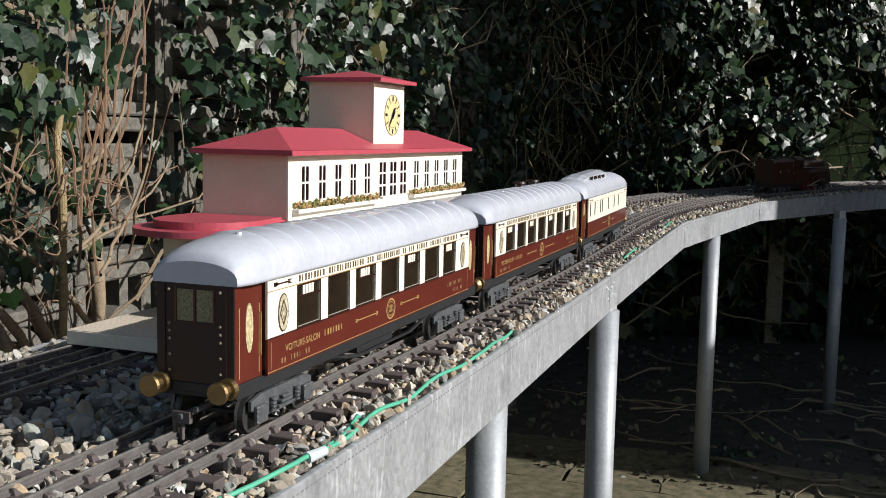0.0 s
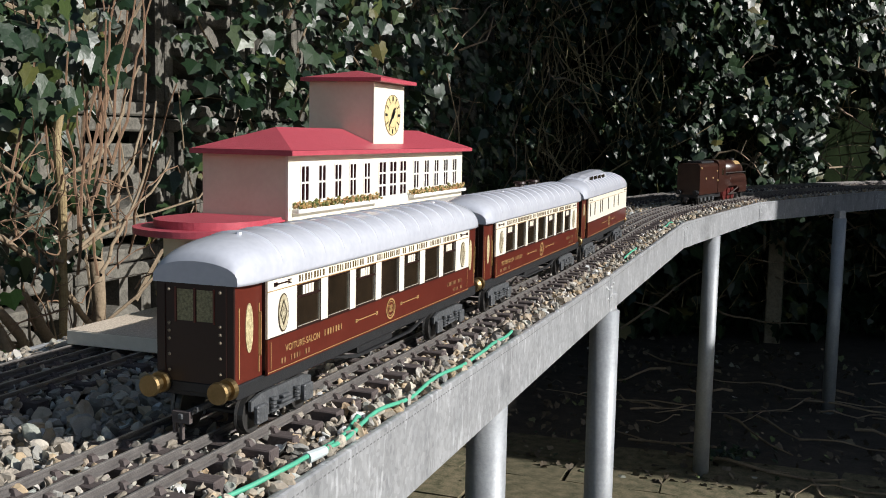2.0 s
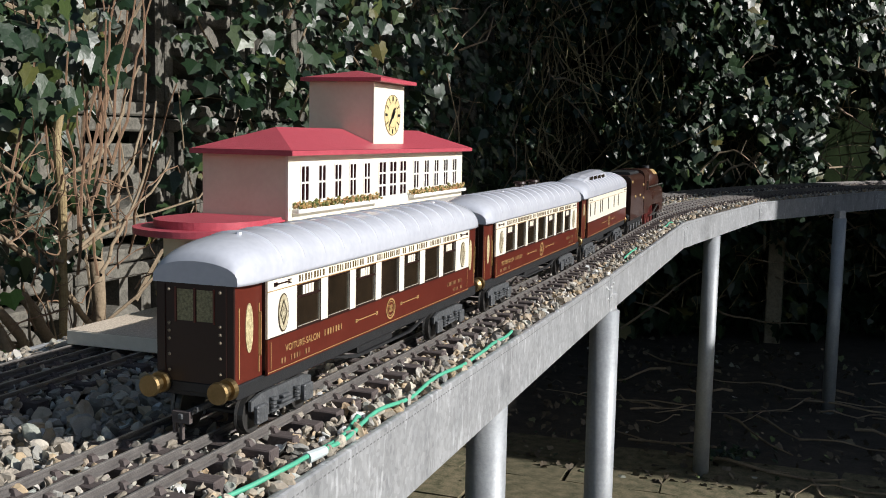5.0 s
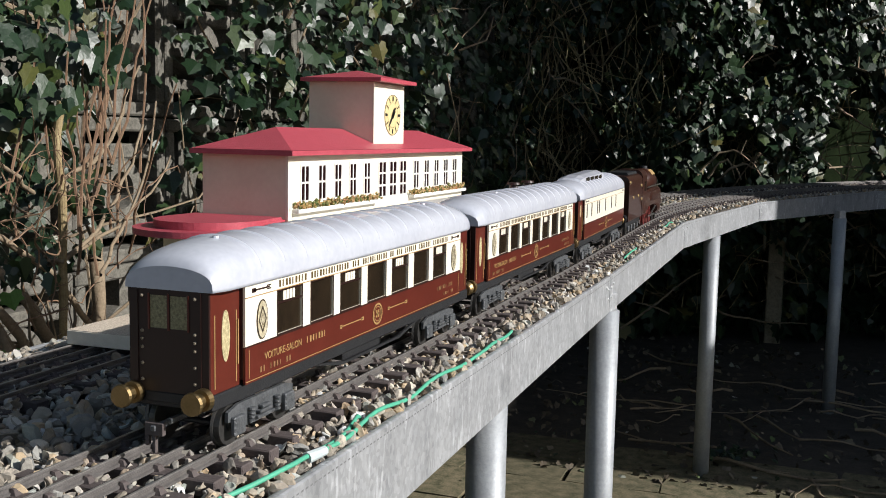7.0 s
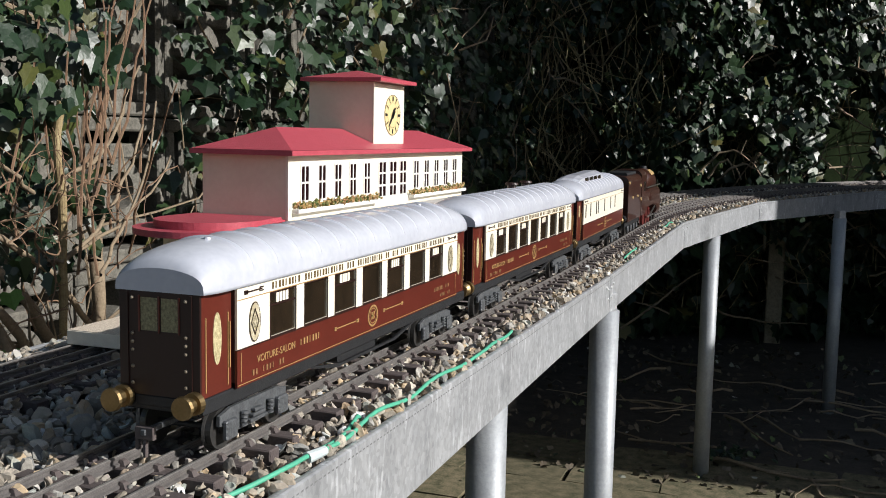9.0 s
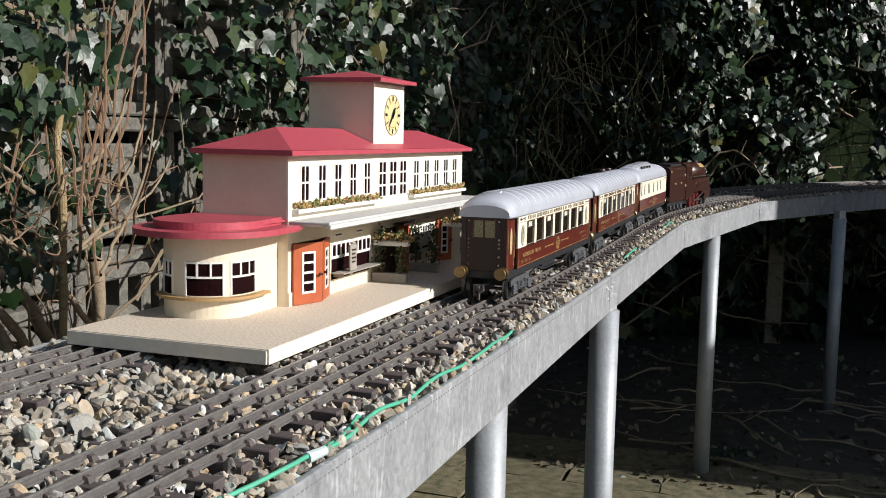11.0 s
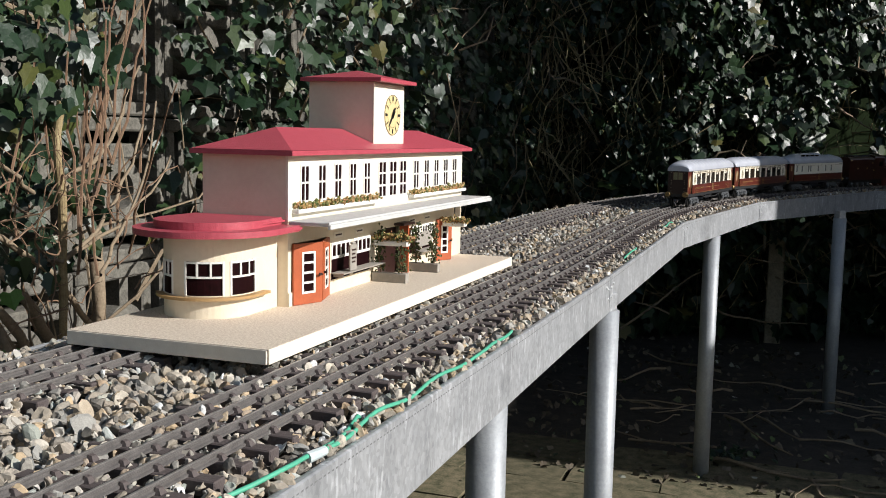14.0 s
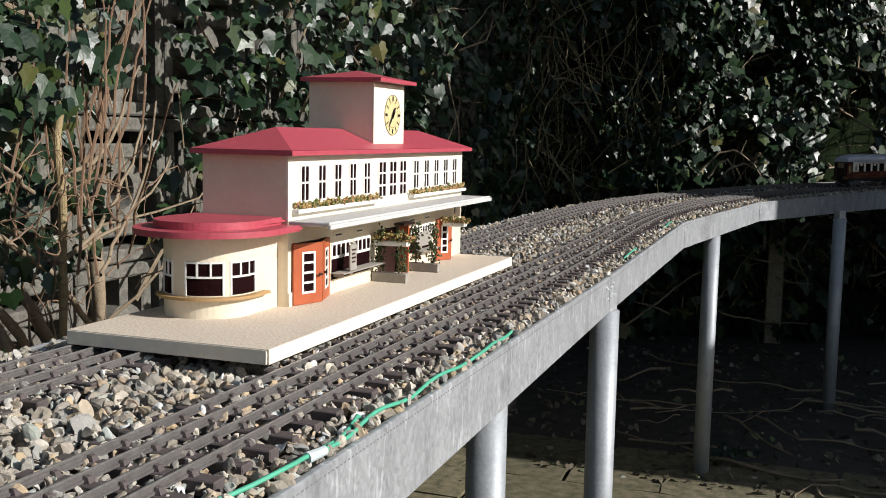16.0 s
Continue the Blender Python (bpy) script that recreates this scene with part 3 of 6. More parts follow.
    def along(u, g):
        if u < straight:
            return cx + r + g, 0.6515 - u
        if u < straight + arc:
            t = -(u - straight) / r
            return cx + (r + g) * math.cos(t), cyb + (r + g) * math.sin(t)
        return cx - r - g, cyb + (u - straight - arc)

    def angle_u(deg):
        return straight + r * radians(-deg)

    wins = [(0.0310, 0.0565), (angle_u(-40), angle_u(-90)), (angle_u(-108), angle_u(-140))]
    holes = [(a, b, 0.0255, 0.0488) for a, b in wins]
    cuts = [straight + arc * k / 24 for k in range(25)]
    cuts = [c for c in cuts if not any(abs(c - e) < 0.0012 for w in wins for e in w)]
    bm = bmesh.new()
    holed(bm, "y", -0.002, 0.0, 0.0, 2 * straight + arc, Z0, 0.0660, holes)
    # bend the flat wall round the outline
    for c in cuts:
        geom = list(bm.verts) + list(bm.edges) + list(bm.faces)
        bmesh.ops.bisect_plane(bm, geom=geom, plane_co=(c, 0, 0), plane_no=(1, 0, 0))
    for v in bm.verts:
        x, y = along(v.co.x, v.co.y)
        v.co = Vector((x, y, v.co.z))
    bmesh.ops.recalc_face_normals(bm, faces=bm.faces)
    bay = part("bay_wall", bm, M_CREAM, st, "rounded cream bay wall")
    for a, b in wins:
        w = new("window")
        w.parent = bay
        bm = bmesh.new()
        t = 0.0014
        n = 6
        for k in range(4):
            u = a + (b - a) * k / 3
            u = min(max(u, a + t / 2), b - t / 2)
            z_lo = 0.0255 if k in (0, 3) else 0.038
            q = [along(u - t / 2, -0.0003), along(u + t / 2, -0.0003), along(u + t / 2, 0.0005), along(u - t / 2, 0.0005)]
            prism(bm, q, z_lo, 0.0488)
        for z in (0.0380, 0.0480):
            for k in range(n):
                u0, u1 = a + (b - a) * k / n, a + (b - a) * (k + 1) / n
                prism(bm, [along(u0, -0.0003), along(u1, -0.0003), along(u1, 0.0004), along(u0, 0.0004)], z - t / 2, z + t / 2)
        bmesh.ops.recalc_face_normals(bm, faces=bm.faces)
        part("window_frame", bm, M_WHITE, w)
        bm = bmesh.new()
        for k in range(n):
            u0, u1 = a + (b - a) * k / n, a + (b - a) * (k + 1) / n
            prism(bm, [along(u0, -0.0010), along(u1, -0.0010), along(u1, -0.0005), along(u0, -0.0005)], 0.0255, 0.0488)
        part("pane", bm, M_PANE, w)
    bm = bmesh.new()
    u0, u1, n = 0.0190, angle_u(-150), 36
    for k in range(n):
        a, b = u0 + (u1 - u0) * k / n, u0 + (u1 - u0) * (k + 1) / n
        prism(bm, [along(a, 0.0001), along(b, 0.0001), along(b, 0.0055), along(a, 0.0055)], 0.0228, 0.0248)
    bmesh.ops.remove_doubles(bm, verts=bm.verts, dist=0.00005)
    bmesh.ops.recalc_face_normals(bm, faces=bm.faces)
    part("window_ledge", bm, M_LEDGE, bay, "tan ledge round the bay")
    for name, grow, z0, z1 in (("bay_roof_rim", 0.0205, 0.0660, 0.0702), ("bay_roof_crown", 0.0065, 0.0703, 0.0755)):
        bm = bmesh.new()
        prism(bm, outline(grow, 32), z0, z1)
        es = [e for e in bm.edges if abs(e.verts[0].co.z - e.verts[1].co.z) < 1e-6]
        bmesh.ops.bevel(bm, geom=es, offset=0.0013 if name == "bay_roof_rim" else 0.0019, segments=3, affect="EDGES")
        part(name, bm, M_RED, bay)

    # doors that stand open
    def leaf(hinge, free, z1, name="door_leaf"):
        h, f = Vector((*hinge, 0)), Vector((*free, 0))
        w = (f - h).length
        root = new(name)
        root.parent = st
        m = Matrix.Translation((h.x, h.y, Z0 + 0.0004)) @ Matrix.Rotation(math.atan2(f.y - h.y, f.x - h.x), 4, "Z")
        root.matrix_basis = m
        hgt = z1 - Z0
        part("leaf", holed(bmesh.new(), "y", -0.0009, 0.0009, 0, w, 0, hgt, [(w * 0.28, w * 0.74, hgt * 0.17, hgt * 0.86)]), M_ORANGE, root, "orange painted door leaf")
        bm = bmesh.new()
        a, b, c, d = w * 0.28, w * 0.74, hgt * 0.17, hgt * 0.86
        for u in (a, b - 0.0016):
            box(bm, u, u + 0.0016, -0.0013, 0.0013, c, d)
        for k in range(5):
            z = c + (d - c - 0.0016) * k / 4
            box(bm, a + 0.0016, b - 0.0016, -0.0012, 0.0012, z, z + 0.0016)
        part("glazing_bar", bm, M_WHITE, root)
        part("pane", boxes((a, b, -0.0003, 0.0003, c, d)), M_PANE, root)
        bm = boxes((w * 0.88, w * 0.93, -0.0035, 0.0035, hgt * 0.45, hgt * 0.49), (w * 0.8, w * 0.92, -0.0038, -0.003, hgt * 0.45, hgt * 0.49), bevel=0.0002)
        part("handle", bm, M_DARKBROWN, root, "dark lever handle")

    leaf((XW + 0.0012, 0.6575), (-0.3414, 0.6845), 0.0550)
    leaf((XW + 0.0012, 0.7165), (-0.3432, 0.6885), 0.0550)
    leaf((XW + 0.0012, 0.9605), (-0.3425, 0.9795), 0.0515)
    leaf((XW + 0.0012, 1.0035), (-0.3470, 0.9860), 0.0515)
    # porch with orange panels
    part("porch_panel", boxes((XW + 0.0002, XW + 0.0022, 0.8655, 0.8695, Z0, 0.054)), M_ORANGE, st, "orange painted door post")
    part("porch_panel", boxes((XW - 0.006, XW - 0.004, 0.8152, 0.8652, Z0, 0.053)), M_DARKBROWN, st, "dark brown door set back in its opening")
    part("porch_panel", boxes((XW + 0.0022, -0.3440, 0.8655, 0.8680, Z0, 0.0545), bevel=0.0002), M_ORANGE, st)
    part("porch_roof", boxes((XW + 0.0022, -0.340, 0.845, 0.872, 0.0546, 0.0570), bevel=0.0006), M_DARKBROWN, st, "small dark red porch roof")
    # window boxes
    for a, b, s in ((0.6576, 0.8073, 1), (0.8850, 1.0370, 2)):
        bx = new("flower_box")
        bx.parent = st
        part("trough", boxes((XW + 0.0001, XW + 0.006, a, b, 0.0775, 0.0806), bevel=0.0004), M_WHITE, bx)
        n = 26
        clumps("flower_clump", [(XW + 0.0035, a + (b - a) * (k + 0.5) / n, 0.0828 + 0.0008 * math.sin(k * 2.3), 0.0014, 0.002, 0.0011, 13) for k in range(n)], M_FLOWER, bx, "tiny orange and yellow model flowers", s)


build_station()


def build_flower_arch(x0, x1, y, seed, top, label):
    root = new("flower_arch")
    tagged(root, label, "planter", "planters on the platform")
    m = (x0 + x1) / 2
    part("planter_box", boxes((x0, x1, y - 0.0035, y + 0.0035, Z0, Z0 + 0.008), bevel=0.0004), M_GREYWOOD, root, "grey card planter box")
    cols = (x0 + 0.006, x1 - 0.006)
    for i, x in enumerate(cols):
        v, f = tube_mesh([[(Vector((x + 0.001 * math.sin(k * 1.4 + i), y + 0.001 * math.cos(k * 1.1), Z0 + 0.006 + k * 0.0052)), 0.0007) for k in range(8)]], 5)
        part_ob = mesh_part("stem", v, f, M_TWIG, root)
        clumps("foliage", [(x, y, Z0 + 0.012 + k * 0.005, 0.0027, 0.0022, 0.0024, 26) for k in range(7)], M_SPRIG, part_ob, "small trailing leaves", seed + i, 0.0014)
    if top:
        bk = part("basket", boxes((x0 + 0.001, x1 + 0.001, y - 0.004, y + 0.004, 0.0412, 0.0455), bevel=0.0008), M_WHITE, root, "white hanging basket")
        clumps("flower_clump", [(x0 + 0.002 + (x1 - x0) * k / 9, y, 0.0475 + 0.0015 * math.sin(k * math.pi / 9), 0.0018, 0.0028, 0.0016, 26) for k in range(10)], M_FLOWER, bk, "tiny orange and green flowers", seed + 5, 0.0016)


build_flower_arch(-0.3515, -0.3200, 0.8040, 11, True, "model planter with climbing plants and a full flower basket")
build_flower_arch(-0.3490, -0.3192, 0.8810, 21, False, "model planter with two climbing plants on the platform")


def build_basket():
    root = new("hanging_basket")
    tagged(root, "white hanging basket full of tiny flowers under the canopy", "flower basket")
    y, x0, x1 = 0.968, -0.347, -0.323
    part("basket", boxes((x0, x1, y - 0.004, y + 0.004, 0.0450, 0.0492), bevel=0.0008), M_WHITE, root)
    clumps("flower_clump", [(x0 + (x1 - x0) * k / 7, y, 0.0515, 0.0018, 0.0028, 0.0015, 26) for k in range(8)], M_FLOWER, root, "tiny orange and green flowers", 31, 0.0016)
    bm = boxes((-0.3355, -0.3345, y - 0.0005, y + 0.0005, 0.0492, 0.0696))
    part("hanger", bm, M_BLACK, root)


build_basket()


def build_bench(y0, y1, sign):
    root = new("wall_bench")
    tagged(root, "grey model plank bench fixed to the station wall", "bench", "benches on the station wall")
    x0, x1 = XW + 0.0008, XW + 0.012
    part("seat", boxes((XW, x1, y0, y1, 0.0255, 0.0265), bevel=0.0003), M_GREYWOOD, root)
    for y in (y0 + 0.006, y1 - 0.006):
        part("bracket", boxes((XW, x0 + 0.0075, y - 0.0008, y + 0.0008, 0.0225, 0.0255)), M_GREYWOOD, root)
    if sign:
        sg = new("notice_board")
        tagged(sg, "upright grey notice board with unreadable writing by the bench", "sign")
        c = 0.742
        bm = boxes((x1 - 0.0030, x1 - 0.0010, c - 0.0060, c + 0.0060, 0.0266, 0.0480), bevel=0.0007)
        part("board", bm, M_GREYWOOD, sg)
        part("cap", boxes((x1 - 0.0034, x1 - 0.0006, c - 0.0030, c + 0.0030, 0.0481, 0.0500), bevel=0.0006), M_GREYWOOD, sg)
        for k in range(4):
            part("writing_bar", boxes((x1 - 0.0010, x1 - 0.0008, c - 0.004, c + 0.004 - 0.002 * (k % 2), 0.043 - k * 0.0032, 0.0443 - k * 0.0032)), M_DARKBROWN, sg)
    else:
        part("backrest", boxes((x0 + 0.001, x0 + 0.0025, y0 + 0.004, y1 - 0.004, 0.029, 0.043), bevel=0.0006), M_GREYWOOD, root)


build_bench(0.722, 0.805, True)
build_bench(0.896, 0.945, False)

# ---- the train ----
M_FROST = material("frosted_gold_glass", (0.68, 0.60, 0.36), 0.4, 0, (0.22, 0.17, 0.08), 620)
M_FROST_PALE = material("frosted_pale_glass", (0.66, 0.60, 0.44), 0.4, 0, (0.28, 0.23, 0.13), 420)
M_FROST_DIM = material("frosted_grey_glass", (0.36, 0.33, 0.18), 0.5, 0, (0.10, 0.09, 0.05), 800)
M_GLASS = material("dark_window_glass", (0.012, 0.009, 0.006), 0.08, 0, (0.03, 0.02, 0.012), 30)
M_RIVET = material("rivet_metal", (0.30, 0.25, 0.18), 0.4, 0.2, (0.22, 0.18, 0.13), 200)
HALF = 0.0225


def disc(bm, x, y, z, ry, rz, n=24, t=0.0003, sgn=1):
    """A flat oval on a side that faces x."""
    lo = [bm.verts.new((x, y + ry * math.cos(2 * math.pi * k / n), z + rz * math.sin(2 * math.pi * k / n))) for k in range(n)]
    hi = [bm.verts.new((x + sgn * t, v.co.y, v.co.z)) for v in lo]
    bm.faces.new(hi)
    bm.faces.new(lo[::-1])
    for k in range(n):
        bm.faces.new((lo[k], lo[(k + 1) % n], hi[(k + 1) % n], hi[k]))
    bmesh.ops.recalc_face_normals(bm, faces=bm.faces)
    return bm


def ring(bm, x, y, z, ry, rz, w, n=28, t=0.0003, sgn=1):
    for k in range(n):
        a, b = 2 * math.pi * k / n, 2 * math.pi * (k + 1) / n
        q = [bm.verts.new((x + sgn * t, y + (ry - d) * math.cos(t2), z + (rz - d) * math.sin(t2))) for d, t2 in ((0, a), (0, b), (w, b), (w, a))]
        bm.faces.new(q)
    bmesh.ops.recalc_face_normals(bm, faces=bm.faces)
    return bm


def lettering(x, y, z, text, size, sgn, mat, parent, name="lettering"):
    cu = bpy.data.curves.new(name, "FONT")
    cu.body = text
    cu.size = size
    cu.extrude = 0.0001
    tmp = bpy.data.objects.new(name, cu)
    scene.collection.objects.link(tmp)
    dg = bpy.context.evaluated_depsgraph_get()
    me = bpy.data.meshes.new_from_object(tmp.evaluated_get(dg))
    bpy.data.objects.remove(tmp)
    me.name = name
    me.materials.clear()
    me.materials.append(mat)
    ob = new(name, me)
    ob.parent = parent
    rot = Matrix.Rotation(radians(90 * sgn), 4, "Z") @ Matrix.Rotation(radians(90), 4, "X")
    ob.matrix_basis = Matrix.Translation((x, y, z)) @ rot
    return ob


def letter_bars(side, x, y0, y1, z0, z1, lengths, mat, parent, n_gap=1.2):
    """Lettering kept as plain upright bars, one row a word."""
    total = sum(lengths) + n_gap * (len(lengths) - 1)
    pitch = (y1 - y0) / total
    y = y0
    for n in lengths:
        bm = bmesh.new()
        for k in range(n):
            w = pitch * (0.42, 0.24, 0.50)[(k * 7 + n) % 3]
            box(bm, min(x, x + side * 0.00025), max(x, x + side * 0.00025), y + k * pitch, y + k * pitch + w, z0, z1)
        tagged(part("word_bar", bm, mat, parent), kind="stuff")
        y += (n + n_gap) * pitch


def roof_mesh(length, end_a=True, end_b=True, half=0.0238, z0=0.0700, height=0.0200):
    rows = []
    ys = [0, 0.0015, 0.004, 0.008, 0.013, 0.02, 0.028, 0.037]
    mid = [length / 2]
    ylist = ys + mid + [length - y for y in ys[::-1]]
    bm = bmesh.new()
    n = 18
    for y in ylist:
        d = min(y if end_a else 1, (length - y) if end_b else 1)
        k = min(d / 0.037, 1)
        grow = math.sqrt(max(0.0, 1 - (1 - k) ** 2))
        hgt = height * (0.50 + 0.50 * grow)
        wid = half * (0.90 + 0.10 * min(1, d / 0.010))
        row = [bm.verts.new((-wid, y, z0))]
        for i in range(n + 1):
            t = math.pi * (1 - i / n)
            row.append(bm.verts.new((wid * math.cos(t), y, z0 + 0.0015 + (hgt - 0.0015) * math.sin(t) ** 0.75)))
        row.append(bm.verts.new((wid, y, z0)))
        rows.append(row)
    for a, b in zip(rows, rows[1:]):
        for i in range(len(a) - 1):
            bm.faces.new((a[i], a[i + 1], b[i + 1], b[i]))
        bm.faces.new((a[-1], a[0], b[0], b[-1]))
    # crisp end faces
    for row, y in ((rows[0], -0.00005), (rows[-1], length + 0.00005)):
        bm.faces.new([bm.verts.new((v.co.x, y, v.co.z)) for v in row])
    bmesh.ops.recalc_face_normals(bm, faces=bm.faces)
    return bm


def add_roof(root, length, ribs=13):
    rf = part("roof", roof_mesh(length), M_ROOF, root, "silver-grey ribbed roof", smooth=True)
    rib = bmesh.new()
    n, half, z0, height = 18, 0.0238, 0.0700, 0.0200
    pts = []
    for i in range(1, n):
        t = math.pi * (1 - i / n)
        pts.append((half * math.cos(t), z0 + 0.0015 + (height - 0.0015) * math.sin(t) ** 0.75))
    rows = [[rib.verts.new((x, dy, z + dz)) for x, z in pts] for dy, dz in ((-0.0011, -0.0001), (-0.0005, 0.00065), (0.0005, 0.00065), (0.0011, -0.0001))]
    for a, b in zip(rows, rows[1:]):
        for i in range(len(a) - 1):
            rib.faces.new((a[i], a[i + 1], b[i + 1], b[i]))
    bmesh.ops.recalc_face_normals(rib, faces=rib.faces)
    first = part("roof_rib", rib, M_ROOF, rf, smooth=True)
    for k in range(ribs):
        y = 0.036 + (length - 0.072) * k / (ribs - 1)
        ob = first if k == 0 else new("roof_rib", first.data)
        ob.parent = rf
        ob.location = (0, y, 0)
    return rf


def wheel_mesh(r=0.0095):
    bm = bmesh.new()
    cyl(bm, (-0.0014, 0, 0), (0.0014, 0, 0), r * 0.94, n=26)
    cyl(bm, (-0.0024, 0, 0), (-0.0014, 0, 0), r * 1.05, r * 1.0, n=26)
    cyl(bm, (0.0014, 0, 0), (0.0018, 0, 0), r * 0.30, n=12)
    return bm


WHEEL = None


def add_wheel(parent, x, y, r=0.0095):
    global WHEEL
    if WHEEL is None:
        ob = part("wheel", wheel_mesh(), M_WHEEL, parent)
        WHEEL = ob.data
    else:
        ob = new("wheel", WHEEL)
        ob.parent = parent
    k = r / 0.0095
    ob.matrix_basis = Matrix.Translation((x, y, 0.0095 * k)) @ (Matrix.Rotation(math.pi, 4, "Z") if x < 0 else Matrix.Identity(4)) @ Matrix.Diagonal((1, k, k, 1))
    return ob


def add_bogie(root, yc):
    bg = new("bogie")
    bg.parent = root
    part("bolster", boxes((-0.0135, 0.0135, yc - 0.006, yc + 0.006, 0.009, 0.0194), bevel=0.0006), M_BLACK, bg)
    for y in (yc - 0.0225, yc + 0.0225):
        bm = bmesh.new()
        cyl(bm, (-0.014, y, 0.0095), (0.014, y, 0.0095), 0.0014, n=10)
        part("axle", bm, M_BLACK, bg)
        for x in (-0.0163, 0.0163):
            add_wheel(bg, x, y)
    for sd in (-1, 1):
        x0, x1 = sorted((sd * 0.0192, sd * 0.0208))
        bm = bmesh.new()
        # side frame with its dropped middle
        prof = [(-0.029, 0.0120), (-0.029, 0.0165), (-0.020, 0.0185), (0.020, 0.0185), (0.029, 0.0165), (0.029, 0.0120), (0.022, 0.0115), (0.013, 0.0070), (-0.013, 0.0070), (-0.022, 0.0115)]
        lo = [bm.verts.new((x0, yc + a, z)) for a, z in prof]
        hi = [bm.verts.new((x1, yc + a, z)) for a, z in prof]
        bm.faces.new(lo[::-1])
        bm.faces.new(hi)
        for k in range(len(prof)):
            bm.faces.new((lo[k], lo[(k + 1) % len(prof)], hi[(k + 1) % len(prof)], hi[k]))
        bmesh.ops.recalc_face_normals(bm, faces=bm.faces)
        fr = part("side_frame", bm, M_GREY, bg, "grey cast bogie side frame")
        a0, a1 = sorted((sd * 0.0206, sd * 0.0234))
        for y in (yc - 0.0225, yc + 0.0225):
            part("axle_box", boxes((a0, a1, y - 0.0045, y + 0.0045, 0.0055, 0.0140), bevel=0.0007), M_GREY, fr)
        bm = boxes((a0, a1, yc - 0.0075, yc + 0.0075, 0.0085, 0.0100), (a0, a1, yc - 0.0055, yc + 0.0055, 0.0106, 0.0120), (a0, a1, yc - 0.0035, yc + 0.0035, 0.0126, 0.0140), bevel=0.0003)
        part("leaf_spring", bm, M_GREY, fr)
        for y in (yc - 0.0115, yc + 0.0115):
            bm = bmesh.new()
            for k in range(4):
                cyl(bm, (sd * 0.0222, y, 0.0085 + k * 0.0018), (sd * 0.0222, y, 0.0095 + k * 0.0018), 0.0016, n=10)
            part("coil_spring", bm, M_GREY, fr)
    return bg


def add_buffers(root, y, sgn, metal=None):
    """Buffers, brass unless another metal is given, and a hooked coupler at one end; sgn points outwards along y."""
    for x in (-0.0172, 0.0172):
        bf = new("buffer")
        bf.parent = root
        bm = bmesh.new()
        cyl(bm, (x, y, 0.0250), (x, y + sgn * 0.0030, 0.0250), 0.0050, 0.0047, 20)
        cyl(bm, (x, y + sgn * 0.0030, 0.0250), (x, y + sgn * 0.0065, 0.0250), 0.0030, n=16)
        part("stock", bm, metal or M_BRASS, bf, "turned buffer stock")
        bm = bmesh.new()
        cyl(bm, (x, y + sgn * 0.0065, 0.0250), (x, y + sgn * 0.0088, 0.0250), 0.0035, 0.0051, 22)
        cyl(bm, (x, y + sgn * 0.0088, 0.0250), (x, y + sgn * 0.0102, 0.0250), 0.0051, 0.0047, 22)
        part("head", bm, metal or M_BRASS, bf)
    cp = new("coupler")
    cp.parent = root
    bm = boxes((-0.0012, 0.0012, min(y - sgn * 0.02, y + sgn * 0.012), max(y - sgn * 0.02, y + sgn * 0.012), 0.0125, 0.0150), bevel=0.0004)
    part("drawbar", bm, M_GREY, cp)
    bm = boxes((-0.0045, 0.0045, y + sgn * 0.010 - 0.0012, y + sgn * 0.010 + 0.0012, 0.0105, 0.0160), (-0.0008, 0.0008, y + sgn * 0.010 - 0.001, y + sgn * 0.010 + 0.001, 0.0030, 0.0110), (-0.0045, -0.0028, y + sgn * 0.011, y + sgn * 0.011 + 0.0025, 0.0060, 0.0130), bevel=0.0003)
    part("hook", bm, M_SLEEPER, cp, "worn brown coupling hook")


def add_end(root, y, sgn, frost):
    """One closed end with a double window and rivets."""
    a, b = sorted((y, y + sgn * 0.0012))
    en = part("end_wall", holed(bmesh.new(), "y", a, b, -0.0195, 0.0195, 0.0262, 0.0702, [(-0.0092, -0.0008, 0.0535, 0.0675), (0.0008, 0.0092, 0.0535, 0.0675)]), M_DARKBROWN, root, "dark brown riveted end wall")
    for x in (-0.0092, 0.0008):
        part("end_window", boxes((x, x + 0.0084, min(y + sgn * 0.0002, y + sgn * 0.0006), max(y + sgn * 0.0002, y + sgn * 0.0006), 0.0535, 0.0675)), frost, en, "frosted end window")
    bm = bmesh.new()
    for x in (-0.0130, 0.0130):
        for z in (0.031, 0.038, 0.045, 0.0485, 0.052, 0.067):
            r = bmesh.ops.create_icosphere(bm, subdivisions=1, radius=0.0009, matrix=Matrix.Translation((x, y - sgn * 0.0002, z)))
    tagged(part("rivet", bm, M_RIVET, en), kind="stuff")
    for x in (-0.0101, -0.0004, 0.0093):
        part("window_bar", boxes((x, x + 0.0008, min(y, y - sgn * 0.0004), max(y, y - sgn * 0.0004), 0.0528, 0.0682)), M_BROWN, en)
    for x in (-0.0160, 0.0150):
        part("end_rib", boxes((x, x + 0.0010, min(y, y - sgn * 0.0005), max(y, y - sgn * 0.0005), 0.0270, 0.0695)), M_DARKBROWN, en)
    part("gangway_step", boxes((-0.012, 0.012, min(y, y + sgn * 0.004), max(y, y + sgn * 0.004), 0.0215, 0.0262), bevel=0.0005), M_BLACK, root)


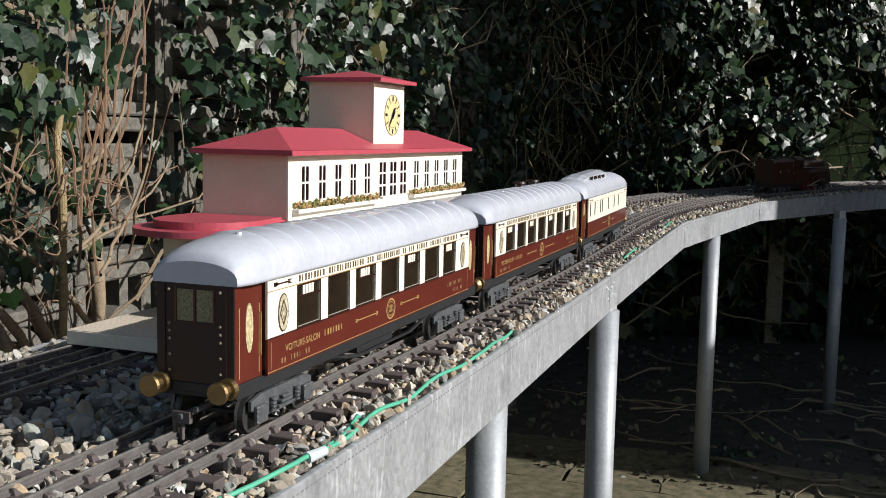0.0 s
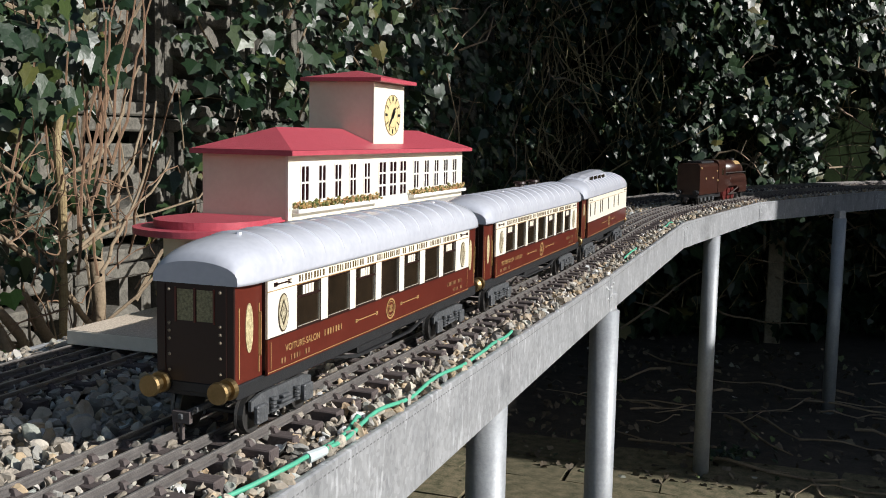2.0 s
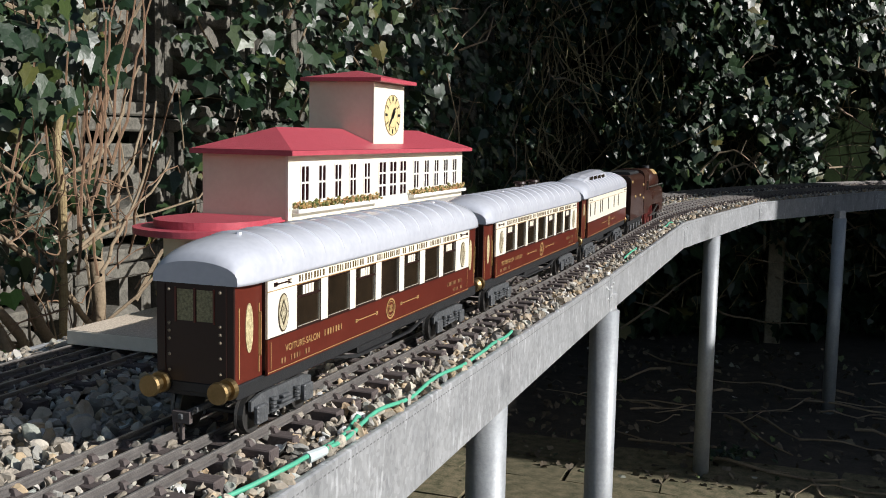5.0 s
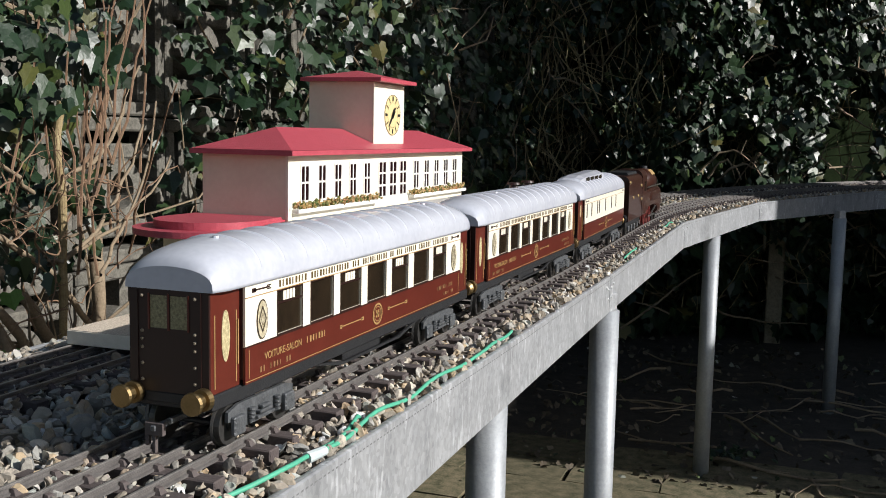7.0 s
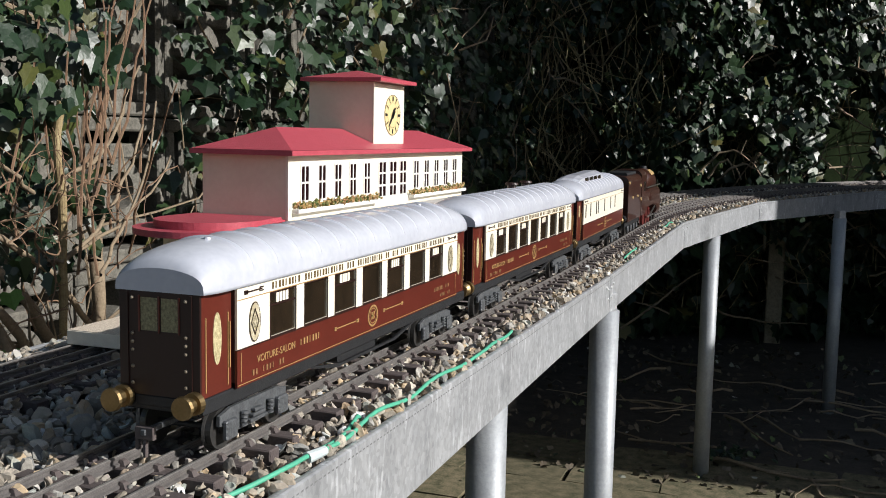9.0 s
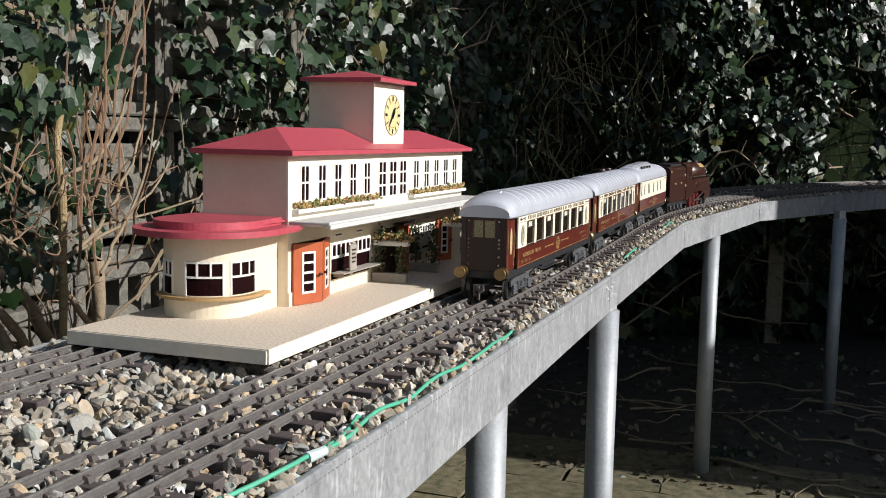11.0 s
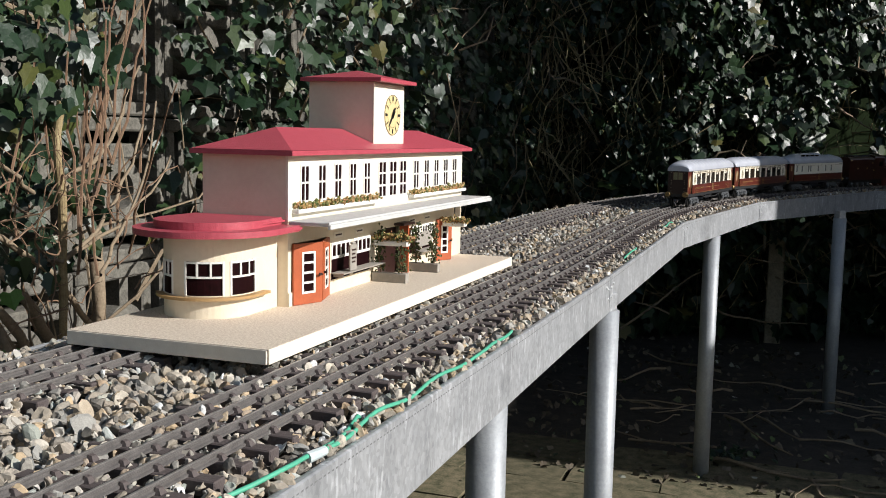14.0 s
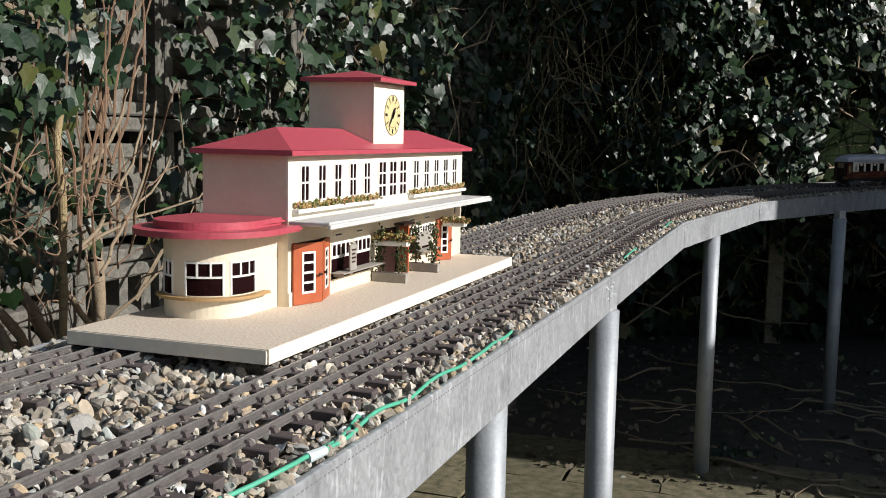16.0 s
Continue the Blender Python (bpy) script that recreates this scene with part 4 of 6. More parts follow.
def build_coach(name, label, length, windows, baggage=False):
    root = new(name)
    tagged(root, label, "railway coach", "coaches of the train")
    y0, y1 = 0.024, length - (0.024 if not baggage else 0.002)
    zw, zt = 0.0428, 0.0700
    part("underframe", boxes((-0.0208, 0.0208, 0.001, length - 0.001, 0.0195, 0.0262), bevel=0.0006), M_BLACK, root, "black underframe")
    part("floor_pan", boxes((-0.0185, 0.0185, 0.0025, length - 0.0025, 0.0262, 0.0285)), M_BLACK, root)
    for sd in (-1, 1):
        bm = bmesh.new()
        a, b = sorted((sd * 0.0185, sd * 0.0200))
        c = length / 2
        prof = [(c - 0.072, 0.0194), (c - 0.040, 0.0135), (c + 0.040, 0.0135), (c + 0.072, 0.0194), (c + 0.066, 0.0194), (c + 0.037, 0.0150), (c - 0.037, 0.0150), (c - 0.066, 0.0194)]
        lo_, hi_ = [bm.verts.new((a, y, z)) for y, z in prof], [bm.verts.new((b, y, z)) for y, z in prof]
        for k in range(len(prof)):
            bm.faces.new((lo_[k], lo_[(k + 1) % 8], hi_[(k + 1) % 8], hi_[k]))
        for r_ in (lo_, hi_):
            for k in range(3):
                bm.faces.new((r_[k], r_[k + 1], r_[6 - k], r_[7 - k]))
        bmesh.ops.recalc_face_normals(bm, faces=bm.faces)
        part("truss_rod", bm, M_BLACK, root)
    part("battery_box", boxes((-0.015, 0.015, length / 2 - 0.028, length / 2 + 0.022, 0.0125, 0.0194), bevel=0.0008), M_BLACK, root)
    if not baggage:
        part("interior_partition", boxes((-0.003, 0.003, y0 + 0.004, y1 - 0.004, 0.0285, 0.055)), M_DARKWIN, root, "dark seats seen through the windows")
    add_roof(root, length)
    add_end(root, 0.0, 1, M_FROST_DIM)
    add_end(root, length, -1, M_FROST_DIM)
    for sd in (-1, 1):
        a, b = sorted((sd * (HALF - 0.0012), sd * HALF))
        lo = part("lower_panel", boxes((a, b, y0, y1, 0.0262, zw)), M_BROWN, root, "glossy brown lower panel")
        holes = [(p, q, zw + 0.0010, 0.0636) for p, q in windows]
        if baggage:
            holes = [(p, q, 0.0500, 0.0630) for p, q in windows]
        upp = part("upper_panel", holed(bmesh.new(), "x", a, b, y0, y1, zw, zt, holes), M_CREAM2, root, "cream upper panel")
        xs = sd * HALF
        thin = lambda d: tuple(sorted((xs, xs + sd * d)))
        # lining
        for z, w in ((zw, 0.0006), (0.0645, 0.0004), (0.0272, 0.0003)):
            part("lining", boxes((*thin(0.0002), y0, y1, z - w / 2, z + w / 2)), M_GOLD if w < 0.0006 else M_DARKBROWN, upp)
        for k, (p, q) in enumerate(windows):
            zb, ztp = holes[k][2], holes[k][3]
            wn_ = new("window")
            wn_.parent = upp
            part("pane", boxes((*sorted((sd * (HALF - 0.0010), sd * (HALF - 0.0008))), p, q, zb, ztp)), M_GLASS, wn_)
            t = 0.0007
            fr = boxes((*thin(0.0002), p - t, p, zb, ztp), (*thin(0.0002), q, q + t, zb, ztp), (*thin(0.0002), p - t, q + t, zb - t, zb), (*thin(0.0002), p - t, q + t, ztp, ztp + t))
            part("window_frame", fr, M_DARKBROWN, wn_)
            if not baggage and k % 2 == 0:
                part("transom", boxes((*sorted((sd * (HALF - 0.0008), sd * (HALF - 0.0001))), p, q, 0.0577, 0.0586)), M_DARKBROWN, wn_)
                c, h = (p + q) / 2, (q - p) * 0.25
                bm = bmesh.new()
                for j in range(4):
                    s = c - h + 2 * h * j / 4
                    box(bm, *sorted((sd * (HALF - 0.0007), sd * (HALF - 0.0003))), s, s + 2 * h / 4 * 0.82, 0.0588, 0.0632)
                part("toplight", bm, M_CREAM2, wn_, "pale slatted toplight")
        # ovals on the end panels
        if not baggage:
            for yo in (y0 + 0.0142, y1 - 0.0142):
                ov = new("oval_window")
                ov.parent = upp
                part("pane", disc(bmesh.new(), xs, yo, 0.0533, 0.0044, 0.0086, sgn=sd), M_FROST_PALE, ov)
                part("oval_frame", ring(bmesh.new(), xs, yo, 0.0533, 0.0048, 0.0090, 0.0005, t=0.0005, sgn=sd), M_DARKBROWN, ov)
                bm = bmesh.new()
                for k, w in ((1.0, 0.0003), (0.45, 0.0003)):
                    du, dv = 0.0034 * k, 0.0062 * k
                    pts = [(-du, 0), (0, -dv), (du, 0), (0, dv)]
                    for (u0, w0), (u1, w1) in zip(pts, pts[1:] + pts[:1]):
                        q = [bm.verts.new((xs + sd * 0.0006, yo + u * f, 0.0533 + v * f)) for u, v, f in ((u0, w0, 1.0), (u1, w1, 1.0), (u1, w1, 0.84), (u0, w0, 0.84))]
                        bm.faces.new(q)
                part("lozenge", bm, M_DARKBROWN, ov, "dark leaded lozenge")
        # lettering kept as bars, arrows, a plain crest
        flip = (lambda y: y) if sd > 0 else (lambda y: length - y)
        ya, yb = sorted((flip(y0 + 0.030), flip(y1 - 0.026)))
        if not baggage:
            letter_bars(sd, xs, ya, yb, 0.0656, 0.0688, [9, 14, 3, 11, 2, 3, 6, 7, 9], M_GOLD2, upp)
        for yc, d in ((y0 + 0.014, -1), (y1 - 0.012, 1)):
            bm = boxes((*thin(0.00025), yc - 0.007, yc + 0.007, 0.0668, 0.0675), (*thin(0.00025), yc + d * 0.0068 - 0.0016, yc + d * 0.0068 + 0.0016, 0.0662, 0.0681), (*thin(0.00025), yc - d * 0.0065 - 0.0018, yc - d * 0.0065 + 0.0018, 0.0661, 0.0666), (*thin(0.00025), yc - d * 0.0065 - 0.0018, yc - d * 0.0065 + 0.0018, 0.0677, 0.0682))
            part("arrow", bm, M_DARKBROWN, upp)
        mid = (y0 + y1) / 2
        bm = ring(bmesh.new(), xs, mid, 0.0350, 0.0068, 0.0062, 0.0011, sgn=sd)
        ring(bm, xs, mid, 0.0350, 0.0048, 0.0044, 0.0005, sgn=sd)
        part("crest", bm, M_GOLD, lo, "plain round gold crest")
        part("crest_monogram", boxes((*thin(0.0003), mid - 0.0022, mid - 0.0006, 0.0330, 0.0372), (*thin(0.0003), mid + 0.0006, mid + 0.0022, 0.0330, 0.0372), (*thin(0.0003), mid - 0.0022, mid + 0.0022, 0.0347, 0.0355)), M_GOLD, lo)
        for yc in (mid - 0.034, mid + 0.030):
            bm = boxes((*thin(0.00025), yc - 0.014, yc + 0.014, 0.0353, 0.0358), (*thin(0.00025), yc - 0.015, yc - 0.0125, 0.0346, 0.0365), (*thin(0.00025), yc + 0.012, yc + 0.015, 0.0346, 0.0365))
            part("gold_arrow", bm, M_GOLD, lo)
        # panel lining at the ends of the lower panel
        for yc in (y0 + 0.003, y1 - 0.003):
            part("lining", boxes((*thin(0.0002), yc - 0.0002, yc + 0.0002, 0.0285, 0.0412)), M_GOLD, lo)
        if not baggage:
            if sd > 0:
                lettering(xs + 0.0001, y0 + 0.0165, 0.0342, "VOITURE-SALON", 0.0047, 1, M_GOLD, lo)
                ys = y0 + 0.0575
            else:
                lettering(xs - 0.0001, length - y0 - 0.0165, 0.0342, "VOITURE-SALON", 0.0047, -1, M_GOLD, lo)
                ys = length - y0 - 0.0575 - 0.022
            letter_bars(sd, xs, ys, ys + 0.022, 0.0343, 0.0374, [7], M_GOLD, lo)
            yn = ys - 0.045 if sd > 0 else ys + 0.04
            letter_bars(sd, xs, yn, yn + 0.030, 0.0292, 0.0318, [2, 4, 2], M_GOLDDIM, lo)
            yn = y1 - 0.045 if sd > 0 else length - y1 + 0.012
            letter_bars(sd, xs, yn, yn + 0.030, 0.0345, 0.0370, [7, 3], M_GOLDDIM, lo)
            letter_bars(sd, xs, yn + 0.012, yn + 0.032, 0.0298, 0.0320, [4, 2], M_GOLDDIM, lo)
        # vestibules
        v0, v1 = sorted((sd * 0.0183, sd * 0.0196))
        for p, q in ((0.0012, y0),) + (() if baggage else ((y1, length - 0.0012),)):
            dr = part("vestibule_door", boxes((v0, v1, p, q, 0.0262, 0.0702), bevel=0.0002), M_BROWN, root, "brown vestibule door with gold lining")
            c = (p + q) / 2
            xo = sd * 0.0196
            if not baggage:
                part("door_window", disc(bmesh.new(), xo, c, 0.0500, 0.0032, 0.0112, sgn=sd), M_FROST, dr, "tall oval frosted door window")
            else:
                part("door_window", boxes((*sorted((xo, xo + sd * 0.0003)), c - 0.003, c + 0.003, 0.052, 0.064)), M_FROST, dr)
            for u in (c - 0.0085, c + 0.0085):
                part("lining", boxes((*sorted((xo, xo + sd * 0.00025)), u - 0.0003, u + 0.0003, 0.0285, 0.0600)), M_GOLD, dr)
            part("handrail", boxes((*sorted((xo + sd * 0.0003, xo + sd * 0.001)), q - 0.0028, q - 0.0022, 0.036, 0.056)), M_GOLD, dr)
    for y in (y0, y1) if not baggage else (y0,):
        a, b = (y - 0.0001, y + 0.0010) if y == y0 else (y - 0.0010, y + 0.0001)
        part("bulkhead", boxes((-HALF + 0.0013, HALF - 0.0013, a, b, 0.0285, 0.0700)), M_DARKBROWN, root)
    add_bogie(root, 0.0415)
    add_bogie(root, length - 0.0600)
    add_buffers(root, 0.0, -1)
    add_buffers(root, length, 1)
    return root


M_GOLDDIM = material("worn_gold_print", (0.27, 0.15, 0.065), 0.5, 0, (0.18, 0.09, 0.04), 300)
M_GOLD2 = material("dark_gold_print", (0.13, 0.08, 0.025), 0.5, 0, (0.08, 0.05, 0.02), 200)
WINS = [(0.0526, 0.0765), (0.0860, 0.1105), (0.1197, 0.1447), (0.1546, 0.1796), (0.1893, 0.2137), (0.2245, 0.2489), (0.2588, 0.2819)]
coach_a = build_coach("parlour_coach", "brown and cream model parlour coach with silver roof and brass buffers", 0.336, WINS)
coach_b = build_coach("parlour_coach", "brown and cream model parlour coach with two roof ventilators", 0.336, WINS)
for y in (0.190, 0.238):
    bm = bmesh.new()
    cyl(bm, (-0.006, y, 0.0890), (-0.006, y, 0.0925), 0.0045, 0.0038, 16)
    cyl(bm, (-0.006, y, 0.0925), (-0.006, y, 0.0945), 0.0065, 0.0055, 18)
    part("roof_ventilator", bm, M_DARKBROWN, coach_b, "round dark roof ventilator")
for c, y0_ in ((coach_a, 0.030), (coach_a, 0.285), (coach_b, 0.06), (coach_b, 0.10)):
    bm = bmesh.new()
    cyl(bm, (0.004, y0_, 0.0868), (0.004, y0_, 0.0905), 0.0022, 0.0014, 10)
    part("roof_knob", bm, M_ROOF, c)
BAG_WINS = [(0.034, 0.0375), (0.062, 0.0655), (0.098, 0.1015), (0.110, 0.1135), (0.152, 0.1555), (0.195, 0.1985), (0.228, 0.2315)]
coach_c = build_coach("baggage_coach", "brown and cream model baggage coach with a raised roof lookout", 0.30, BAG_WINS, True)


def add_lookout(root):
    """The raised lookout on the baggage coach's roof: curved top on side panes."""
    lk = new("roof_lookout")
    lk.parent = root
    bm = bmesh.new()
    prof = [(-0.0140, 0.0850), (-0.0128, 0.0930), (-0.0060, 0.0962), (0.0060, 0.0962), (0.0128, 0.0930), (0.0140, 0.0850)]
    rows = []
    for y, k in ((0.034, 0.0), (0.044, 0.55), (0.066, 0.80), (0.110, 0.88), (0.160, 1.0), (0.180, 1.0), (0.186, 0.85), (0.188, 0.25)):
        rows.append([bm.verts.new((x, y, 0.0855 + (z - 0.0855) * max(k, 0.05))) for x, z in prof])
    for a, b in zip(rows, rows[1:]):
        for i in range(len(prof) - 1):
            bm.faces.new((a[i], a[i + 1], b[i + 1], b[i]))
    bm.faces.new(rows[0])
    bm.faces.new(rows[-1][::-1])
    bmesh.ops.recalc_face_normals(bm, faces=bm.faces)
    part("hood", bm, M_ROOF, lk)
    for sd in (-1, 1):
        for y in (0.072, 0.098, 0.124, 0.150):
            bm = bmesh.new()
            q = [bm.verts.new(p) for p in ((sd * 0.01395, y, 0.0872), (sd * 0.01395, y + 0.021, 0.0872), (sd * 0.01335, y + 0.021, 0.0915), (sd * 0.01335, y, 0.0908))]
            bm.faces.new(q)
            part("pane", bm, M_GLASS, lk)


add_lookout(coach_c)
COACHES = [coach_a, coach_b, coach_c]

LOCO_GAP, LOCO_LEN, LOCO_ENDS = 1.046, 0.345, 0.06


def build_loco():
    root = new("steam_locomotive")
    tagged(root, "dark brown streamlined model steam locomotive with a boxy tender", "locomotive")
    td = new("tender")
    td.parent = root

    def shell(bm, half, y0, y1, z0, z1, rad, slope=0.0):
        prof = [(half, z0)]
        for k in range(7):
            t = math.pi / 2 * k / 6
            prof.append((half - rad + rad * math.cos(t), z1 - rad + rad * math.sin(t)))
        prof = prof + [(-x, z) for x, z in prof[::-1]]
        rows = []
        for y in (y0, y1):
            k = 1 - (slope if y == y1 else 0)
            rows.append([bm.verts.new((x, y, z0 + (z - z0) * k)) for x, z in prof])
        n = len(prof)
        for i in range(n):
            bm.faces.new((rows[0][i], rows[0][(i + 1) % n], rows[1][(i + 1) % n], rows[1][i]))
        bm.faces.new(rows[0])
        bm.faces.new(rows[1][::-1])
        bmesh.ops.recalc_face_normals(bm, faces=bm.faces)
        return bm

    part("tank", shell(bmesh.new(), 0.0235, 0.0, 0.120, 0.0205, 0.0830, 0.0090), M_LOCO, td, "plain brown tender tank")
    part("coal_bunker", shell(bmesh.new(), 0.0160, 0.030, 0.112, 0.0831, 0.0870, 0.003), M_BLACK, td)
    part("tender_frame", boxes((-0.0195, 0.0195, 0.004, 0.118, 0.0130, 0.0204), bevel=0.0006), M_BLACK, td, "black tender frame")
    for y in (0.020, 0.046, 0.072, 0.098):
        for x in (-0.0163, 0.0163):
            add_wheel(td, x, y, 0.0092)
        for sd in (-1, 1):
            part("axle_box", boxes((*sorted((sd * 0.0195, sd * 0.0220)), y - 0.004, y + 0.004, 0.006, 0.0135), bevel=0.0006), M_GREY, td)
    for sd in (-1, 1):
        for y, z in ((0.040, 0.052), (0.085, 0.052), (0.008, 0.074), (0.112, 0.066), (0.118, 0.046)):
            bm = bmesh.new()
            cyl(bm, (sd * 0.0233, y, z), (sd * 0.0245, y, z), 0.0024, 0.0019, 12)
            part("boss", bm, M_TAN, td, "pale brass boss")
    add_buffers(root, 0.0, -1, M_BLACK)
    en = new("engine")
    en.parent = root
    part("cab", shell(bmesh.new(), 0.0235, 0.124, 0.172, 0.0205, 0.0880, 0.0110), M_LOCO, en, "brown cab with rounded roof")
    for sd in (-1, 1):
        part("cab_window", boxes((*sorted((sd * 0.0233, sd * 0.0239)), 0.146, 0.162, 0.056, 0.070), bevel=0.0002), M_GLASS, en)
    bm = bmesh.new()
    rows = []
    n = 20
    for y, r, zc in ((0.172, 0.0205, 0.0660), (0.300, 0.0200, 0.0655), (0.322, 0.0180, 0.063), (0.336, 0.0125, 0.058), (0.343, 0.0060, 0.053)):
        rows.append([bm.verts.new((r * math.cos(2 * math.pi * k / n), y, zc + r * math.sin(2 * math.pi * k / n))) for k in range(n)])
    for a, b in zip(rows, rows[1:]):
        for k in range(n):
            bm.faces.new((a[k], a[(k + 1) % n], b[(k + 1) % n], b[k]))
    bm.faces.new(rows[0])
    bm.faces.new(rows[-1][::-1])
    bmesh.ops.recalc_face_normals(bm, faces=bm.faces)
    part("boiler", bm, M_LOCO, en, "streamlined brown boiler casing", smooth=True)
    for sd in (-1, 1):
        bm = bmesh.new()
        prof = [(0.172, 0.0520), (0.172, 0.0250), (0.182, 0.0250), (0.196, 0.0300), (0.262, 0.0300), (0.280, 0.0140), (0.334, 0.0140), (0.341, 0.030), (0.330, 0.050), (0.300, 0.0540)]
        xa, xb = sorted((sd * 0.0215, sd * 0.0235))
        lo = [bm.verts.new((xa, y, z)) for y, z in prof]
        hi = [bm.verts.new((xb, y, z)) for y, z in prof]
        bm.faces.new(lo[::-1])
        bm.faces.new(hi)
        for k in range(len(prof)):
            bm.faces.new((lo[k], lo[(k + 1) % len(prof)], hi[(k + 1) % len(prof)], hi[k]))
        bmesh.ops.recalc_face_normals(bm, faces=bm.faces)
        part("skirt", bm, M_LOCO, en, "brown side skirt cut away over the wheels")
        bm = bmesh.new()
        cyl(bm, (sd * 0.0242, 0.174, 0.0600), (sd * 0.0235, 0.325, 0.0590), 0.0011, n=8)
        part("handrail", bm, M_STEEL, en, "bright steel handrail")
        bm = boxes((*sorted((sd * 0.0222, sd * 0.0236)), 0.200, 0.262, 0.0125, 0.0150), bevel=0.0003)
        part("coupling_rod", bm, M_STEEL, en, "bright coupling rod")
        # swelling side casing along the boiler's foot; above it a tan patch coloured as a gleam
        bm = bmesh.new()
        rows = []
        for y, k in ((0.206, 0.72), (0.214, 0.95), (0.232, 1.0), (0.310, 1.0), (0.328, 0.90), (0.338, 0.60)):
            rows.append([bm.verts.new((sd * (0.0165 + 0.0090 * k * math.cos(a)), y, 0.0440 + 0.0125 * k * math.sin(a))) for a in [math.pi * (j / 8 - 0.5) for j in range(9)]])
        for r0_, r1_ in zip(rows, rows[1:]):
            for j in range(8):
                bm.faces.new((r0_[j], r0_[j + 1], r1_[j + 1], r1_[j]))
            bm.faces.new((r0_[8], r0_[0], r1_[0], r1_[8]))
        bm.faces.new(rows[0])
        bm.faces.new(rows[-1][::-1])
        bmesh.ops.recalc_face_normals(bm, faces=bm.faces)
        part("side_casing", bm, M_LOCO, en, "swelling brown side casing", smooth=True)
        bm = bmesh.new()
        rows = [[bm.verts.new((sd * (0.0207 if y < 0.30 else 0.0204) * math.cos(a), y, 0.0657 + 0.0207 * math.sin(a))) for a in [radians(30 + 6 * j) for j in range(6)]] for y in (0.262, 0.280, 0.300)]
        for r0_, r1_ in zip(rows, rows[1:]):
            for j in range(5):
                bm.faces.new((r0_[j], r0_[j + 1], r1_[j + 1], r1_[j]))
        bmesh.ops.recalc_face_normals(bm, faces=bm.faces)
        part("gleam_patch", bm, M_TAN, en, "tan patch for the golden gleam on the boiler")
        bm = bmesh.new()
        cyl(bm, (sd * 0.0238, 0.215, 0.015), (sd * 0.0238, 0.270, 0.0260), 0.0013, n=8)
        part("connecting_rod", bm, M_STEEL, en)
        bm = bmesh.new()
        cyl(bm, (sd * 0.0200, 0.270, 0.022), (sd * 0.0200, 0.300, 0.022), 0.0075, n=16)
        part("cylinder", bm, M_LOCO, en)
    part("casing_top", boxes((-0.0212, 0.0212, 0.173, 0.334, 0.048, 0.0535), bevel=0.001), M_LOCO, en)
    part("frame", boxes((-0.0125, 0.0125, 0.124, 0.336, 0.0090, 0.0480)), M_BLACK, en)
    for y in (0.190, 0.220, 0.250):
        for x in (-0.0163, 0.0163):
            w = add_wheel(en, x, y, 0.0135)
            w.name = "driving_wheel"
            w.data = w.data.copy()
            w.data.materials[0] = M_REDWHEEL
    for y in (0.285, 0.318):
        for x in (-0.0163, 0.0163):
            add_wheel(en, x, y, 0.0070)
    bm = bmesh.new()
    cyl(bm, (0, 0.292, 0.083), (0, 0.292, 0.0890), 0.0060, 0.0055, 16)
    part("chimney", bm, M_BLACK, en)
    add_buffers(root, 0.340, 1, M_BLACK)
    return root


LOCO = build_loco()

# ---- garden: hedges, fence, bush, paving ----
LEAF = [(0, 0), (0.26, -0.15), (0.50, 0.02), (0.43, 0.24), (0.52, 0.46), (0.27, 0.60), (0, 1.0), (-0.27, 0.60), (-0.52, 0.46), (-0.43, 0.24), (-0.50, 0.02), (-0.26, -0.15)]


def ivy(spots, seed):
    """Five-lobed leaves, folded along the middle rib; spots of (place, facing, size)."""
    rng = np.random.default_rng(seed)
    verts, faces = [], []
    for c, nrm, size in spots:
        nrm = (Vector(nrm) + Vector(rng.normal(0, 0.6, 3))).normalized()
        down = Vector((rng.normal(0, 0.5), rng.normal(0, 0.5), -1))
        y = (down - nrm * down.dot(nrm)).normalized()
        x = y.cross(nrm)
        b = len(verts)
        fold = rng.uniform(0.05, 0.35)
        curl = rng.uniform(-0.2, 0.3)
        wid = rng.uniform(0.8, 1.25)
        verts.append(c + y * size * 0.3)
        for u, v in LEAF:
            verts.append(c + (x * u * wid + y * v + nrm * (-abs(u) * fold - curl * v * v * 0.5)) * size)
        n = len(LEAF)
        for k in range(n):
            faces.append((b, b + 1 + k, b + 1 + (k + 1) % n))
    return verts, faces


def twigs(n, seed, start, ways, length, radius, keep):
    """Wandering stems: start(rng) and ways(rng) give where and which way each one sets out."""
    rng = random.Random(seed)
    lines = []
    for _ in range(n):
        p, d = Vector(start(rng)), Vector(ways(rng)).normalized()
        k = rng.randint(5, 9)
        ln = length * rng.uniform(0.5, 1.5)
        r = radius * rng.uniform(0.5, 1.4)
        line = []
        for i in range(k):
            line.append((p.copy(), r * (1 - 0.7 * i / k)))
            d = (d + Vector((rng.gauss(0, 0.22), rng.gauss(0, 0.22), rng.gauss(0, 0.22)))).normalized()
            p = Vector(keep(p + d * ln / k))
        lines.append(line)
    return lines


